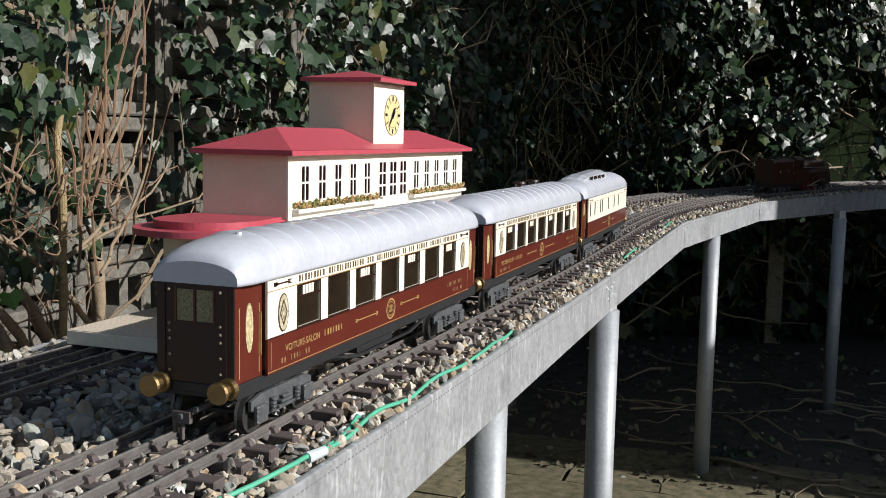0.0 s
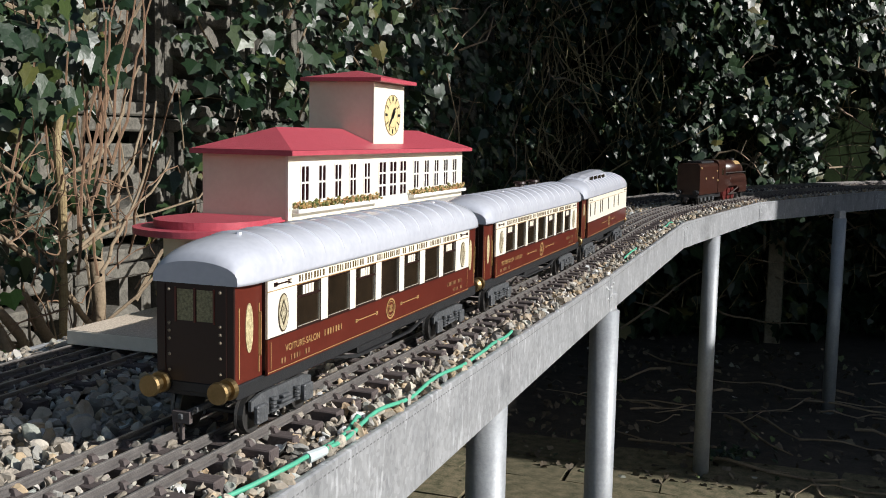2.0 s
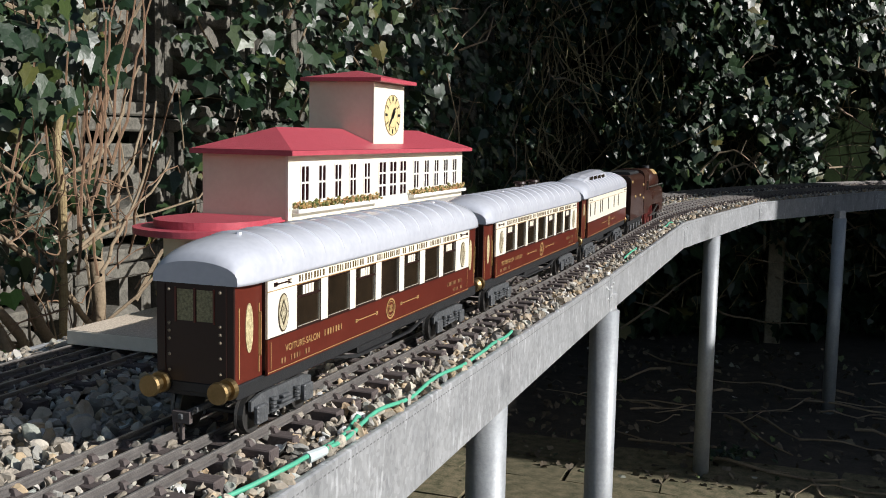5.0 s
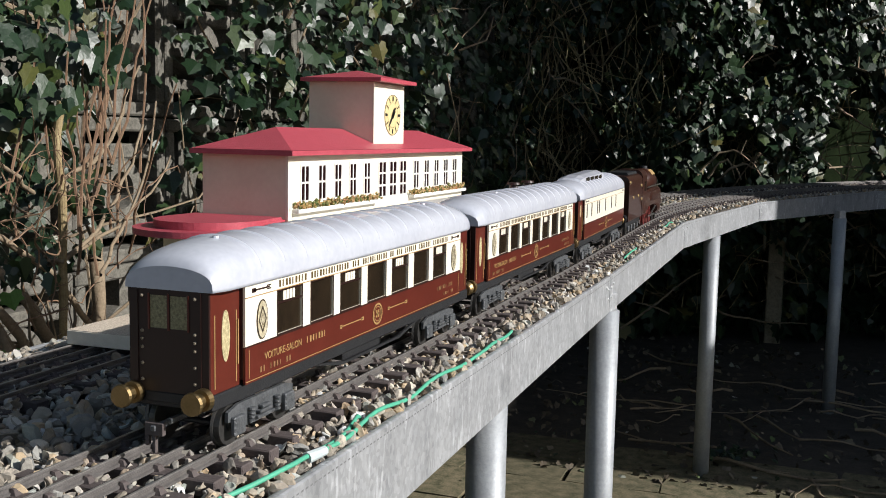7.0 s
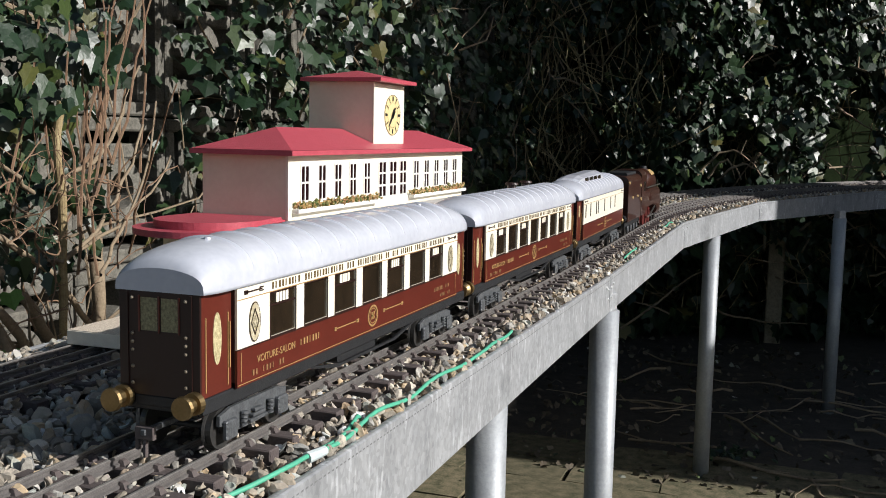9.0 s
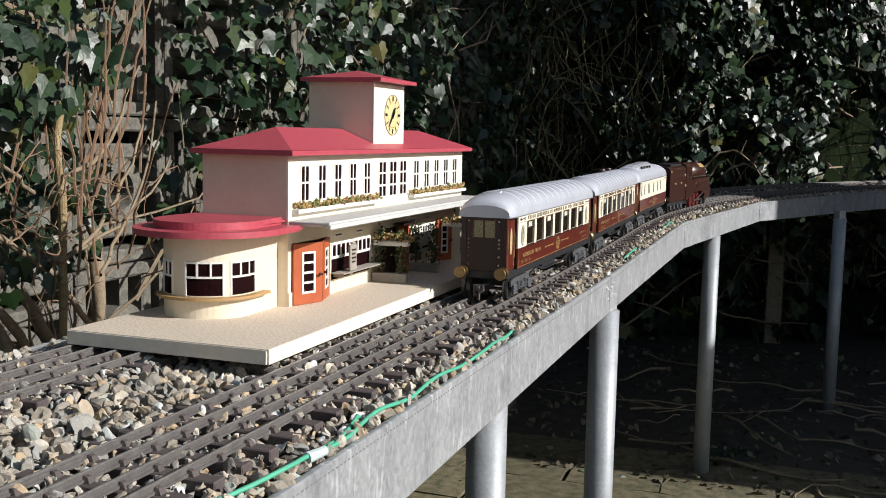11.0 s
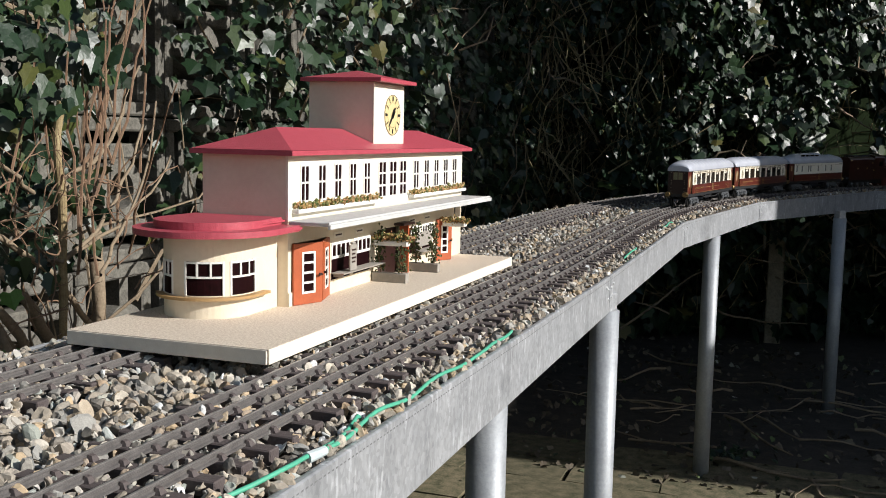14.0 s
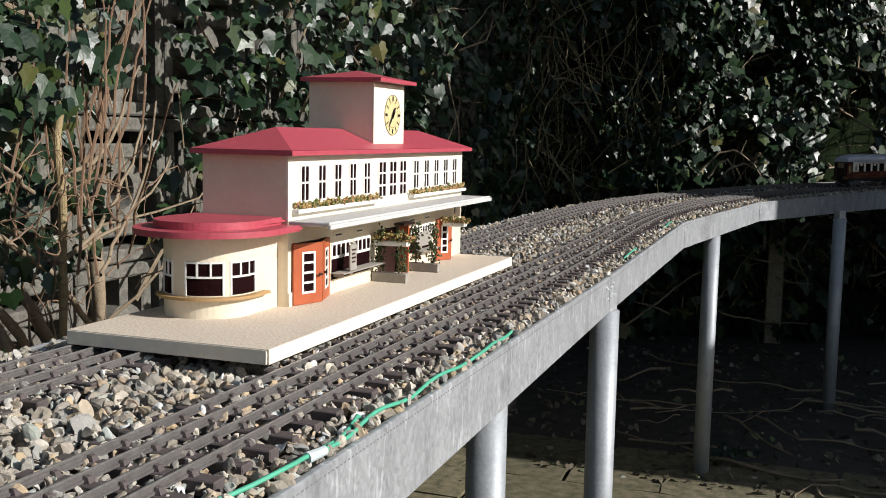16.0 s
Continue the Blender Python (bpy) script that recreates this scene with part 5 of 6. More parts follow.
def block_mesh(pitch):
    """A pierced concrete block that faces x: outer frame, uprights, and a ring between two bars."""
    h, w, t = pitch / 2 - 0.0015, 0.022, 0.03
    bm = boxes((-t, t, -h, h, h - w, h), (-t, t, -h, h, -h, w - h), (-t, t, -h, w - h, w - h, h - w), (-t, t, h - w, h, w - h, h - w), bevel=0.003)
    for y in (-0.062, 0.062):
        box(bm, -t + 0.004, t - 0.004, y - 0.012, y + 0.012, w - h, h - w, 0.003)
    n, r0, r1 = 20, 0.030, 0.052
    loops = []
    for x, r in ((t - 0.002, r0), (t - 0.002, r1), (0.002 - t, r1), (0.002 - t, r0)):
        loops.append([bm.verts.new((x, r * math.cos(2 * math.pi * k / n), r * math.sin(2 * math.pi * k / n))) for k in range(n)])
    for a, b in zip(loops, loops[1:] + loops[:1]):
        for k in range(n):
            bm.faces.new((a[k], a[(k + 1) % n], b[(k + 1) % n], b[k]))
    for z0, z1 in ((0.050, h - w), (w - h, -0.050)):
        box(bm, -t + 0.004, t - 0.004, -0.011, 0.011, z0, z1)
    bmesh.ops.recalc_face_normals(bm, faces=bm.faces)
    me = bpy.data.meshes.new("pierced_block")
    bm.to_mesh(me)
    bm.free()
    me.materials.append(M_CONCRETE)
    return me


def build_side_hedge():
    """Ivy on a pierced concrete wall along the back of the railway."""
    rng = random.Random(7)
    fence = new("screen_wall")
    tagged(fence, "pierced grey concrete screen wall overgrown with ivy", "wall")
    pitch = 0.235
    first = block_mesh(pitch)
    for i in range(12):
        for j in range(7):
            ob = new("pierced_block", first)
            ob.parent = fence
            ob.matrix_basis = pose(-1.06 + rng.uniform(-0.002, 0.002), 0.655 + i * pitch, GROUND - 0.02 + (j + 0.5) * pitch, (i + j) % 2 * 90, 0, 0)
    # plain box whose dark colour stands for the shaded depth behind the leaves
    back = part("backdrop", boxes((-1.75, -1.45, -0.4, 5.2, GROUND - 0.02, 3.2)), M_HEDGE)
    tagged(back, "plain dark backdrop for the shaded depth behind the screen wall", "hedge", kind="structure")
    spots = []
    while len(spots) < 14500:
        y, z = rng.uniform(0.6, 3.3), rng.uniform(-0.50, 0.95)
        d = noise.noise(Vector((y * 2.1, z * 2.1, 1.3))) + 0.5 * noise.noise(Vector((y * 5.3, z * 5.3, 4.7)))
        # two bare stretches where the wall shows
        bare = (1.15 < y < 1.42 and -0.04 < z < 0.34) or (0.96 < y < 1.42 and -0.30 < z < -0.02)
        if d < (0.16 if bare else -0.50):
            continue
        depth = rng.random() ** 1.6
        px = -0.86 + 0.12 * d - 0.42 * depth
        size = 0.014 + 0.028 * rng.random() ** 1.9
        spots.append((Vector((px, y, z)), (1.0, -0.35, 0.45), size))
    v, f = ivy(spots, 3)
    ob = tagged(mesh_part("ivy", v, f, M_LEAF), "dark glossy ivy leaves covering the concrete wall", "ivy", kind="stuff")
    lines = twigs(150, 8, lambda r: (r.uniform(-1.04, -0.84), r.uniform(0.5, 3.6), r.uniform(-0.5, 0.6)), lambda r: (r.uniform(-0.1, 0.3), r.uniform(-0.7, 0.7), r.uniform(0.2, 1)), 0.36, 0.0032, lambda q: (min(q.x, -0.82), q.y, min(max(q.z, -0.52), 1.2)))
    v, f = tube_mesh(lines, 5)
    tagged(mesh_part("ivy_stem", v, f, M_BARK, ob), kind="stuff")


def hedge_mass():
    bm = bmesh.new()
    prism(bm, [(-1.6, 4.05), (-0.52, 4.05), (-0.50, 3.72), (0.9, 4.56), (2.6, 5.5), (2.6, 5.8), (-1.6, 5.8)], GROUND - 0.02, 3.4)
    return bm


def build_far_hedge():
    """Ivy-hung hedge across the end of the garden."""
    rng = random.Random(17)
    # plain dark block: the shade inside the hedge is put into its colour
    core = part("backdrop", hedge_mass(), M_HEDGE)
    tagged(core, "plain dark backdrop for the hedge's shaded inside at the garden's end", "hedge", kind="structure")
    spots = []
    while len(spots) < 5600:
        x, z = rng.uniform(-0.62, 0.36), rng.uniform(-0.50, 0.85)
        d = noise.noise(Vector((x * 2.6, z * 2.6, 14.6))) + 0.5 * noise.noise(Vector((x * 6, z * 6, 2.2)))
        if d < -0.42:
            continue
        y = 3.34 + 0.6 * (x + 0.60) - 0.18 * d + 0.16 * rng.random() ** 1.5
        spots.append((Vector((x, y, z)), (0.95, -0.55, 0.35), 0.020 + 0.052 * rng.random() ** 2.2))
    # loose sprays that stand out into the sun
    while len(spots) < 8800:
        x, z = rng.uniform(-0.46, 0.34), rng.uniform(-0.20, 0.80)
        if noise.noise(Vector((x * 5, z * 5, 8.8))) < -0.12:
            continue
        spots.append((Vector((x, 3.29 + 0.6 * (x + 0.60) - 0.20 * rng.random(), z)), (0.95, -0.75, 0.35), 0.014 + 0.034 * rng.random() ** 1.6))
    n_lit = len(spots)
    while len(spots) < n_lit + 5200:
        x, z = rng.uniform(-1.25, -0.3), rng.uniform(-0.55, 1.05)
        d = noise.noise(Vector((x * 2.6, z * 2.6, 5.1)))
        if d < -0.25:
            continue
        spots.append((Vector((x, 3.72 - 0.15 * d + 0.3 * rng.random(), z)), (0.3, -0.9, 0.4), rng.uniform(0.025, 0.060)))
    v, f = ivy(spots, 5)
    ob = tagged(mesh_part("ivy", v, f, M_LEAF), "dark glossy ivy hanging over the end hedge", "ivy", kind="stuff")
    lines = twigs(230, 18, lambda r: (r.uniform(-1.2, 1.0), r.uniform(3.25, 3.9), r.uniform(-0.5, 0.7)), lambda r: (r.uniform(-0.8, 0.8), r.uniform(-0.3, 0.1), r.uniform(-0.2, 1)), 0.42, 0.0040, lambda q: (q.x, max(q.y, 3.24 + 0.6 * max(0.0, q.x + 0.60)), max(q.z, -0.50)))
    v, f = tube_mesh(lines, 5)
    tagged(mesh_part("ivy_stem", v, f, M_BARK, ob), kind="stuff")
    lines = twigs(260, 19, lambda r: (r.uniform(-1.15, -0.25), r.uniform(3.5, 3.75), r.uniform(-0.5, 0.5)), lambda r: (r.uniform(-0.45, 0.45), r.uniform(-0.1, 0.1), 1), 0.5, 0.0022, lambda q: (q.x, max(q.y, 3.35), max(q.z, -0.50)))
    v, f = tube_mesh(lines, 4)
    tagged(mesh_part("dry_stalk", v, f, M_STRAW, ob), kind="stuff")
    lines = twigs(240, 27, lambda r: (lambda x: (x, 3.35 + 0.6 * (x + 0.60), r.uniform(-0.45, 0.5)))(r.uniform(-0.62, 0.45)), lambda r: (r.uniform(-0.5, 0.5), 0.0, r.choice((1, 1, 0.1))), 0.30, 0.0026, lambda q: (q.x, 3.33 + 0.6 * (q.x + 0.60) + 0.05 * math.sin(q.x * 40 + q.z * 23), max(q.z, -0.50)))
    v, f = tube_mesh(lines, 4)
    tagged(mesh_part("dry_stalk", v, f, M_STRAW, ob), kind="stuff")
    lines = twigs(110, 37, lambda r: (r.uniform(-0.98, -0.46), r.uniform(3.25, 3.36), r.uniform(-0.15, 0.45)), lambda r: (r.uniform(-0.6, 0.4), r.uniform(-0.05, 0.05), r.choice((1, 1, 0.2))), 0.34, 0.0026, lambda q: (q.x, min(max(q.y, 3.24), 3.38), q.z))
    v, f = tube_mesh(lines, 4)
    tagged(mesh_part("dry_stalk", v, f, M_STRAW, ob), kind="stuff")
    corner = []
    while len(corner) < 900:
        x, z = rng.uniform(-1.0, -0.46), rng.uniform(-0.10, 0.75)
        if noise.noise(Vector((x * 6, z * 6, 3.1))) > -0.05:
            corner.append((Vector((x, rng.uniform(3.25, 3.42), z)), (0.8, -0.7, 0.4), 0.012 + 0.026 * rng.random() ** 1.7))
    v, f = ivy(corner, 61)
    tagged(mesh_part("hanging_leaf", v, f, M_LEAF, ob), kind="stuff")
    # bare twigs that arch out over the far bend
    for i, (x0, w, top) in enumerate(((-0.335, 0.19, 0.105), (-0.30, 0.10, 0.075), (-0.27, 0.15, 0.065))):
        line = [(Vector((x0 + w * k / 9, 3.27 - 0.03 * i + 0.01 * math.sin(k * 1.9), -0.02 + (top + 0.02) * math.sin(math.pi * (0.12 + 0.74 * k / 9)) + 0.004 * math.sin(k * 2.6 + i))), 0.0042 - 0.00025 * k) for k in range(10)]
        side = [(line[6][0] + Vector((0.004 * k, 0, (0.010 if i != 1 else -0.012) * k)), 0.0026 - 0.0004 * k) for k in range(5)]
        v, f = tube_mesh([line, side], 6)
        mesh_part("arching_twig", v, f, M_BARK, ob, "bare arching twig", smooth=True)
    for x in (-0.095, 0.30):
        fp = part("fence_post", boxes((x - 0.026, x + 0.026, 3.26 + 0.6 * (x + 0.60), 3.32 + 0.6 * (x + 0.60), GROUND - 0.02, 0.36), bevel=0.004), M_WOOD)
        tagged(fp, "weathered square wooden fence post among the ivy", "fence post", "fence posts in the hedge")


def branch(lines, rng, p, d, length, r, level, up):
    """A crooked limb that forks into thinner ones; lines holds a list for each order of limb."""
    n = 11
    line = []
    for i in range(n):
        line.append((p.copy(), r * (1 - 0.55 * i / n) * rng.uniform(0.86, 1.16)))
        d = (d + Vector((rng.gauss(0, 0.20), rng.gauss(0, 0.30), rng.gauss(0, 0.26) + up))).normalized()
        p = p + d * length / n
        if p.x > -0.53 or p.y > 1.15:
            break
        if level > 0 and i > 1 and rng.random() < 0.36:
            e = (d * 0.7 + Vector((rng.gauss(0, 0.5), rng.gauss(0, 0.9), rng.gauss(0.25, 0.5)))).normalized()
            branch(lines[1:] if len(lines) > 1 else lines, rng, p.copy(), e, length * rng.uniform(0.4, 0.7), r * 0.5, level - 1, up)
    if len(line) > 1:
        lines[0].append(line)


def bowed(rng, a, b, sag, r0, r1, n=10):
    """A knobbly stem from a to b that bows by sag."""
    a, b, sag = Vector(a), Vector(b), Vector(sag)
    return [(a.lerp(b, k / (n - 1)) + sag * math.sin(math.pi * k / (n - 1)) + Vector((rng.gauss(0, 0.002), rng.gauss(0, 0.002), 0)), (r0 + (r1 - r0) * k / (n - 1)) * rng.uniform(0.9, 1.12)) for k in range(n)]


def build_bush():
    """The leafless shrub behind the trough, by the station."""
    rng = random.Random(23)
    root = new("leafless_shrub")
    tagged(root, "leafless twiggy shrub with pale and reddish branches", "shrub")
    old, mid, young = [], [], []
    # the sawn-off yellow stem, the thick crooked trunk, and low boughs
    cut = bowed(rng, (-0.720, 0.822, -0.520), (-0.714, 0.845, 0.162), (0.0, 0.006, 0), 0.0052, 0.0041, 22)
    for k, dy, dz in ((13, 0.030, 0.035), (16, -0.028, 0.020), (18, 0.018, 0.012)):
        mid.append(bowed(rng, cut[k][0], cut[k][0] + Vector((-0.01, dy, dz)), (0, 0, -0.006), 0.0026, 0.0014, 6))
    old.append(bowed(rng, (-0.83, 0.99, -0.52), (-0.83, 1.04, -0.028), (0, 0.022, 0), 0.0106, 0.0090))
    old.append(bowed(rng, (-0.83, 1.04, -0.028), (-0.86, 1.00, 0.072), (0.0, 0.022, 0.015), 0.0090, 0.0062))
    old.append(bowed(rng, (-0.77, 0.905, -0.145), (-0.765, 0.765, 0.022), (0, 0.018, 0.013), 0.0060, 0.0046))
    old.append(bowed(rng, (-0.74, 0.86, -0.165), (-0.765, 0.74, -0.008), (0, 0.015, 0.018), 0.0054, 0.0044))
    old.append(bowed(rng, (-0.725, 0.80, -0.175), (-0.765, 0.70, -0.055), (0, 0.013, 0.015), 0.0054, 0.0046))
    old.append(bowed(rng, (-0.80, 0.99, -0.10), (-0.76, 0.75, 0.050), (0, 0.02, 0.010), 0.0040, 0.0030))
    for a, b, sag, r in (((-0.720, 0.840, 0.075), (-0.792, 1.080, 0.213), (0, 0.01, -0.022), 0.0030), ((-0.720, 0.840, -0.003), (-0.768, 1.050, 0.141), (0, 0.01, -0.03), 0.0030), ((-0.720, 0.834, -0.003), (-0.840, 1.224, 0.099), (0, 0.01, -0.018), 0.0026), ((-0.744, 0.840, 0.069), (-0.744, 0.738, 0.213), (0, -0.012, -0.02), 0.0026), ((-0.744, 0.936, -0.027), (-0.792, 1.116, 0.171), (0, 0.012, -0.02), 0.0024)):
        mid.append(bowed(rng, a, b, sag, r, r * 0.5, 11))
    shoots = [((-0.768, 0.960, 0.105), (-0.774, 0.930, 0.381)), ((-0.792, 1.032, -0.003), (-0.804, 1.092, 0.381)), ((-0.792, 1.080, 0.081), (-0.816, 1.104, 0.405)), ((-0.744, 0.798, 0.069), (-0.792, 0.924, 0.381)), ((-0.840, 1.116, -0.027), (-0.72, 1.06, 0.19)), ((-0.732, 0.768, 0.045), (-0.756, 0.786, 0.333)), ((-0.792, 0.888, -0.087), (-0.816, 0.900, 0.117))]
    for a, b in shoots:
        young.append(bowed(rng, a, b, (0, rng.uniform(-0.02, 0.02), 0), 0.0018, 0.0008, 9))
    for _ in range(14):
        y, z = rng.uniform(0.80, 1.10), rng.uniform(-0.05, 0.10)
        x = -0.70 * y / 0.85 + rng.uniform(-0.03, 0.06)
        young.append(bowed(rng, (x, y, z), (x - 0.02, y + rng.uniform(-0.04, 0.13), z + rng.uniform(0.16, 0.30)), (0, rng.uniform(-0.015, 0.015), 0), 0.0019, 0.0008, 11))
    for _ in range(5):
        y = rng.uniform(0.72, 0.92)
        x = -0.90 * y + rng.uniform(-0.02, 0.02)
        old.append(bowed(rng, (x, y, -0.17), (x - 0.02, y - rng.uniform(0.06, 0.14), rng.uniform(-0.03, 0.06)), (0, 0.014, 0.012), 0.0042, 0.0030))
    stems = [((-0.72, 0.80), (-0.05, 0.45, 0.9), 0.55, 0.0042), ((-0.66, 0.62), (0.0, 0.7, 0.8), 0.50, 0.0038), ((-0.74, 0.94), (0.1, -0.4, 1.0), 0.52, 0.0034), ((-0.62, 0.76), (-0.1, 0.3, 1.0), 0.45, 0.0034), ((-0.68, 0.70), (0.0, -0.2, 1.0), 0.5, 0.0034)]
    for (x, y), d, ln, r in stems:
        branch([old, mid, young], rng, Vector((x, y, -0.50)), Vector(d).normalized(), ln * 1.3, r, 2, 0.03)
    for _ in range(26):
        p = Vector((rng.uniform(-0.74, -0.60), rng.uniform(0.60, 0.95), rng.uniform(-0.15, 0.10)))
        d = Vector((rng.gauss(0, 0.2), rng.gauss(0.1, 0.8), rng.gauss(0.2, 0.6))).normalized()
        branch([young, young], rng, p, d, rng.uniform(0.06, 0.15), 0.0011, 1, 0.0)
    v, f = tube_mesh([cut], 12)
    mesh_part("stem", v, f, M_GOLDBARK, root, "sawn-off smooth yellowish stem", smooth=False)
    for name, lines, lab in (("stem", old, "grey-brown stem"), ("limb", mid, "grey-brown limb")):
        for line in lines:
            v, f = tube_mesh([line], 9 if name == "stem" else 6)
            mesh_part(name, v, f, M_BARK, root, lab, smooth=True)
    v, f = tube_mesh(young, 5)
    tagged(mesh_part("twig", v, f, M_TWIG, root, "thin reddish twigs"), kind="stuff")
    # ivy that climbs among the stems
    spots = []
    while len(spots) < 620:
        p = Vector((rng.uniform(-0.86, -0.68), rng.uniform(0.60, 0.98), rng.uniform(-0.02, 0.40)))
        if noise.noise(p * 7) > 0.02:
            spots.append((p, (1.0, -0.5, 0.4), rng.uniform(0.012, 0.026)))
    v, f = ivy(spots, 29)
    tagged(mesh_part("ivy", v, f, M_LEAF), "ivy leaves climbing among the shrub's stems", "ivy", kind="stuff")
    # low greenery at the foot
    spots = []
    for _ in range(420):
        y = rng.uniform(0.45, 0.75)
        spots.append((Vector((-0.64 - 0.25 * rng.random(), y, rng.uniform(-0.35, -0.01))), (0.8, -0.6, 0.7), rng.uniform(0.010, 0.020)))
    for _ in range(150):
        spots.append((Vector((rng.uniform(-0.60, -0.51), rng.uniform(0.47, 0.59), rng.uniform(-0.07, -0.022))), (0.8, -0.4, 0.9), rng.uniform(0.006, 0.012)))
    v, f = ivy(spots, 9)
    tagged(mesh_part("ground_cover", v, f, M_FRESH), "fresh green low leaves under the shrub", "plant", kind="stuff")


M_STRAW = material("dry_straw", (0.30, 0.25, 0.13), 0.8, 0, (0.16, 0.13, 0.07), 30)
M_FRESH = palette("fresh_leaf", [(0.0, (0.06, 0.14, 0.025)), (0.6, (0.11, 0.22, 0.04)), (1.0, (0.18, 0.28, 0.06))], 0.45, 0.3, 90, 0.3)

build_side_hedge()
build_far_hedge()
build_bush()


M_LITTER = palette("leaf_litter", [(0.0, (0.05, 0.04, 0.03)), (0.5, (0.10, 0.08, 0.055)), (0.85, (0.18, 0.15, 0.11)), (0.97, (0.10, 0.14, 0.05)), (1.0, (0.55, 0.54, 0.50))], 0.9)


def build_paving():
    """Irregular mossy flagstones, each one a piece of its own."""
    rng = random.Random(31)
    root = new("paving")
    tagged(root, "uneven mossy flagstones with weeds in the joints", "paving", kind="structure")
    y = 0.9
    row = 0
    while y < 2.12:
        d = rng.uniform(0.10, 0.17)
        x = -0.95 + rng.uniform(0, 0.1)
        while x < 1.1:
            w = rng.uniform(0.13, 0.27)
            g = 0.002
            bm = bmesh.new()
            pts = []
            for px, py in ((x + g, y + g), (x + w * 0.5, y + g), (x + w - g, y + g), (x + w - g, y + d * 0.5), (x + w - g, y + d - g), (x + w * 0.5, y + d - g), (x + g, y + d - g), (x + g, y + d * 0.5)):
                pts.append((px + rng.uniform(-0.005, 0.005), py + rng.uniform(-0.005, 0.005)))
            prism(bm, pts, GROUND - 0.03, GROUND + 0.005 + rng.uniform(-0.003, 0.003))
            es = [e for e in bm.edges if e.verts[0].co.z > GROUND - 0.01 and e.verts[1].co.z > GROUND - 0.01]
            bmesh.ops.bevel(bm, geom=es, offset=0.003, segments=2, affect="EDGES")
            part("flagstone", bm, M_PAVE, root)
            x += w
        y += d
        row += 1
    lines = twigs(34, 33, lambda r: (r.uniform(-0.4, 0.6), r.uniform(1.9, 3.0), GROUND + 0.03), lambda r: (r.uniform(-1, 1), r.uniform(-0.4, 0.4), 0.04), 0.34, 0.0032, lambda q: (q.x, q.y, q.z))
    for ln in lines:
        for i, (p, r) in enumerate(ln):
            p.z = GROUND + 0.014 + 0.006 * math.sin(i * 1.7)
        v, f = tube_mesh([ln], 5)
        tw = mesh_part("fallen_twig", v, f, M_BARK)
        tagged(tw, "dry fallen twig lying on the paving", "twig", "fallen twigs")
    litter = [(Vector((rng.uniform(-0.75, 0.75), 1.95 + 1.5 * rng.random() ** 1.3, GROUND + 0.006 + 0.006 * rng.random())), (0, 0, 1.0), rng.uniform(0.006, 0.020)) for _ in range(1500)]
    v, f = ivy(litter, 15)
    tagged(mesh_part("leaf_litter", v, f, M_LITTER), "dry brown leaf litter on the shaded soil", "leaf litter", kind="stuff")
    spots = [(Vector((-0.13 + rng.gauss(0, 0.035), 2.13 + rng.gauss(0, 0.02), GROUND + 0.02 + 0.02 * rng.random())), (0.1, -0.4, 1.0), rng.uniform(0.009, 0.017)) for _ in range(60)]
    spots += [(Vector((rng.uniform(-0.6, 0.6), rng.uniform(1.7, 2.8), GROUND + 0.02)), (0.1, -0.2, 1.0), rng.uniform(0.006, 0.012)) for _ in range(60)]
    v, f = ivy(spots, 12)
    tagged(mesh_part("weeds", v, f, M_LEAF), "small green weeds between the flagstones", "weeds", kind="stuff")


def build_shade():
    """Unseen blockers added towards the sun: house corner, uneven clipped bushes, a small evergreen."""
    ob = part("shade_wall_east", boxes((2.0, 2.2, 2.54, 3.29, GROUND - 0.02, 4.2)), M_WALL)
    tagged(ob, "unseen plain brick block, added to shade the far end of the line", "wall", kind="structure")
    rng = random.Random(52)
    # added boxes; heights set to keep ground and lower posts in shade
    bs = [(2.05, 2.25, 2.04, 2.62, GROUND - 0.02, 0.90)]
    y = 3.25
    while y < 6.3:
        w = rng.uniform(0.10, 0.24)
        bs.append((2.05, 2.25, y, y + w, GROUND - 0.02, rng.uniform(0.86, 1.05)))
        y += w - 0.01
    ob = part("shade_hedge_east", boxes(*bs, bevel=0.02), M_HEDGE)
    tagged(ob, "unseen low hedge boxes of uneven height, added to cast shade", "hedge", kind="structure")
    # added leaf crown, out of view, to dapple the sun on the side hedge
    root = new("small_evergreen")
    tagged(root, "unseen slender evergreen, added to dapple the light on the side hedge", "tree")
    v, f = tube_mesh([[(Vector((2.32 + 0.02 * math.sin(k), 2.64, GROUND - 0.02 + k * 0.36)), 0.05 - 0.003 * k) for k in range(10)]], 10)
    mesh_part("trunk", v, f, M_BARK, root, smooth=True)
    limbs = [[(Vector((2.32, 2.64, 1.62 + 0.13 * k)), 0.016), (Vector((2.22, 2.44 + (0.16 if k % 2 else -0.16), 1.72 + 0.13 * k)), 0.010), (Vector((2.16, 2.44 + (0.30 if k % 2 else -0.30), 1.78 + 0.13 * k)), 0.004)] for k in range(9)]
    v, f = tube_mesh(limbs, 6)
    tagged(mesh_part("limb", v, f, M_BARK, root), kind="stuff")
    spots = []
    while len(spots) < 1800:
        yy, z = rng.gauss(2.40, 0.22), rng.uniform(1.64, 3.0)
        if not 1.98 < yy < 2.9 or noise.noise(Vector((yy * 4, z * 4, 7.7))) < -0.12:
            continue
        spots.append((Vector((rng.uniform(2.22, 2.46), yy, z)), (0.6, -0.3, 0.6), rng.uniform(0.04, 0.08)))
    v, f = ivy(spots, 57)
    tagged(mesh_part("crown", v, f, M_LEAF, root), kind="stuff")


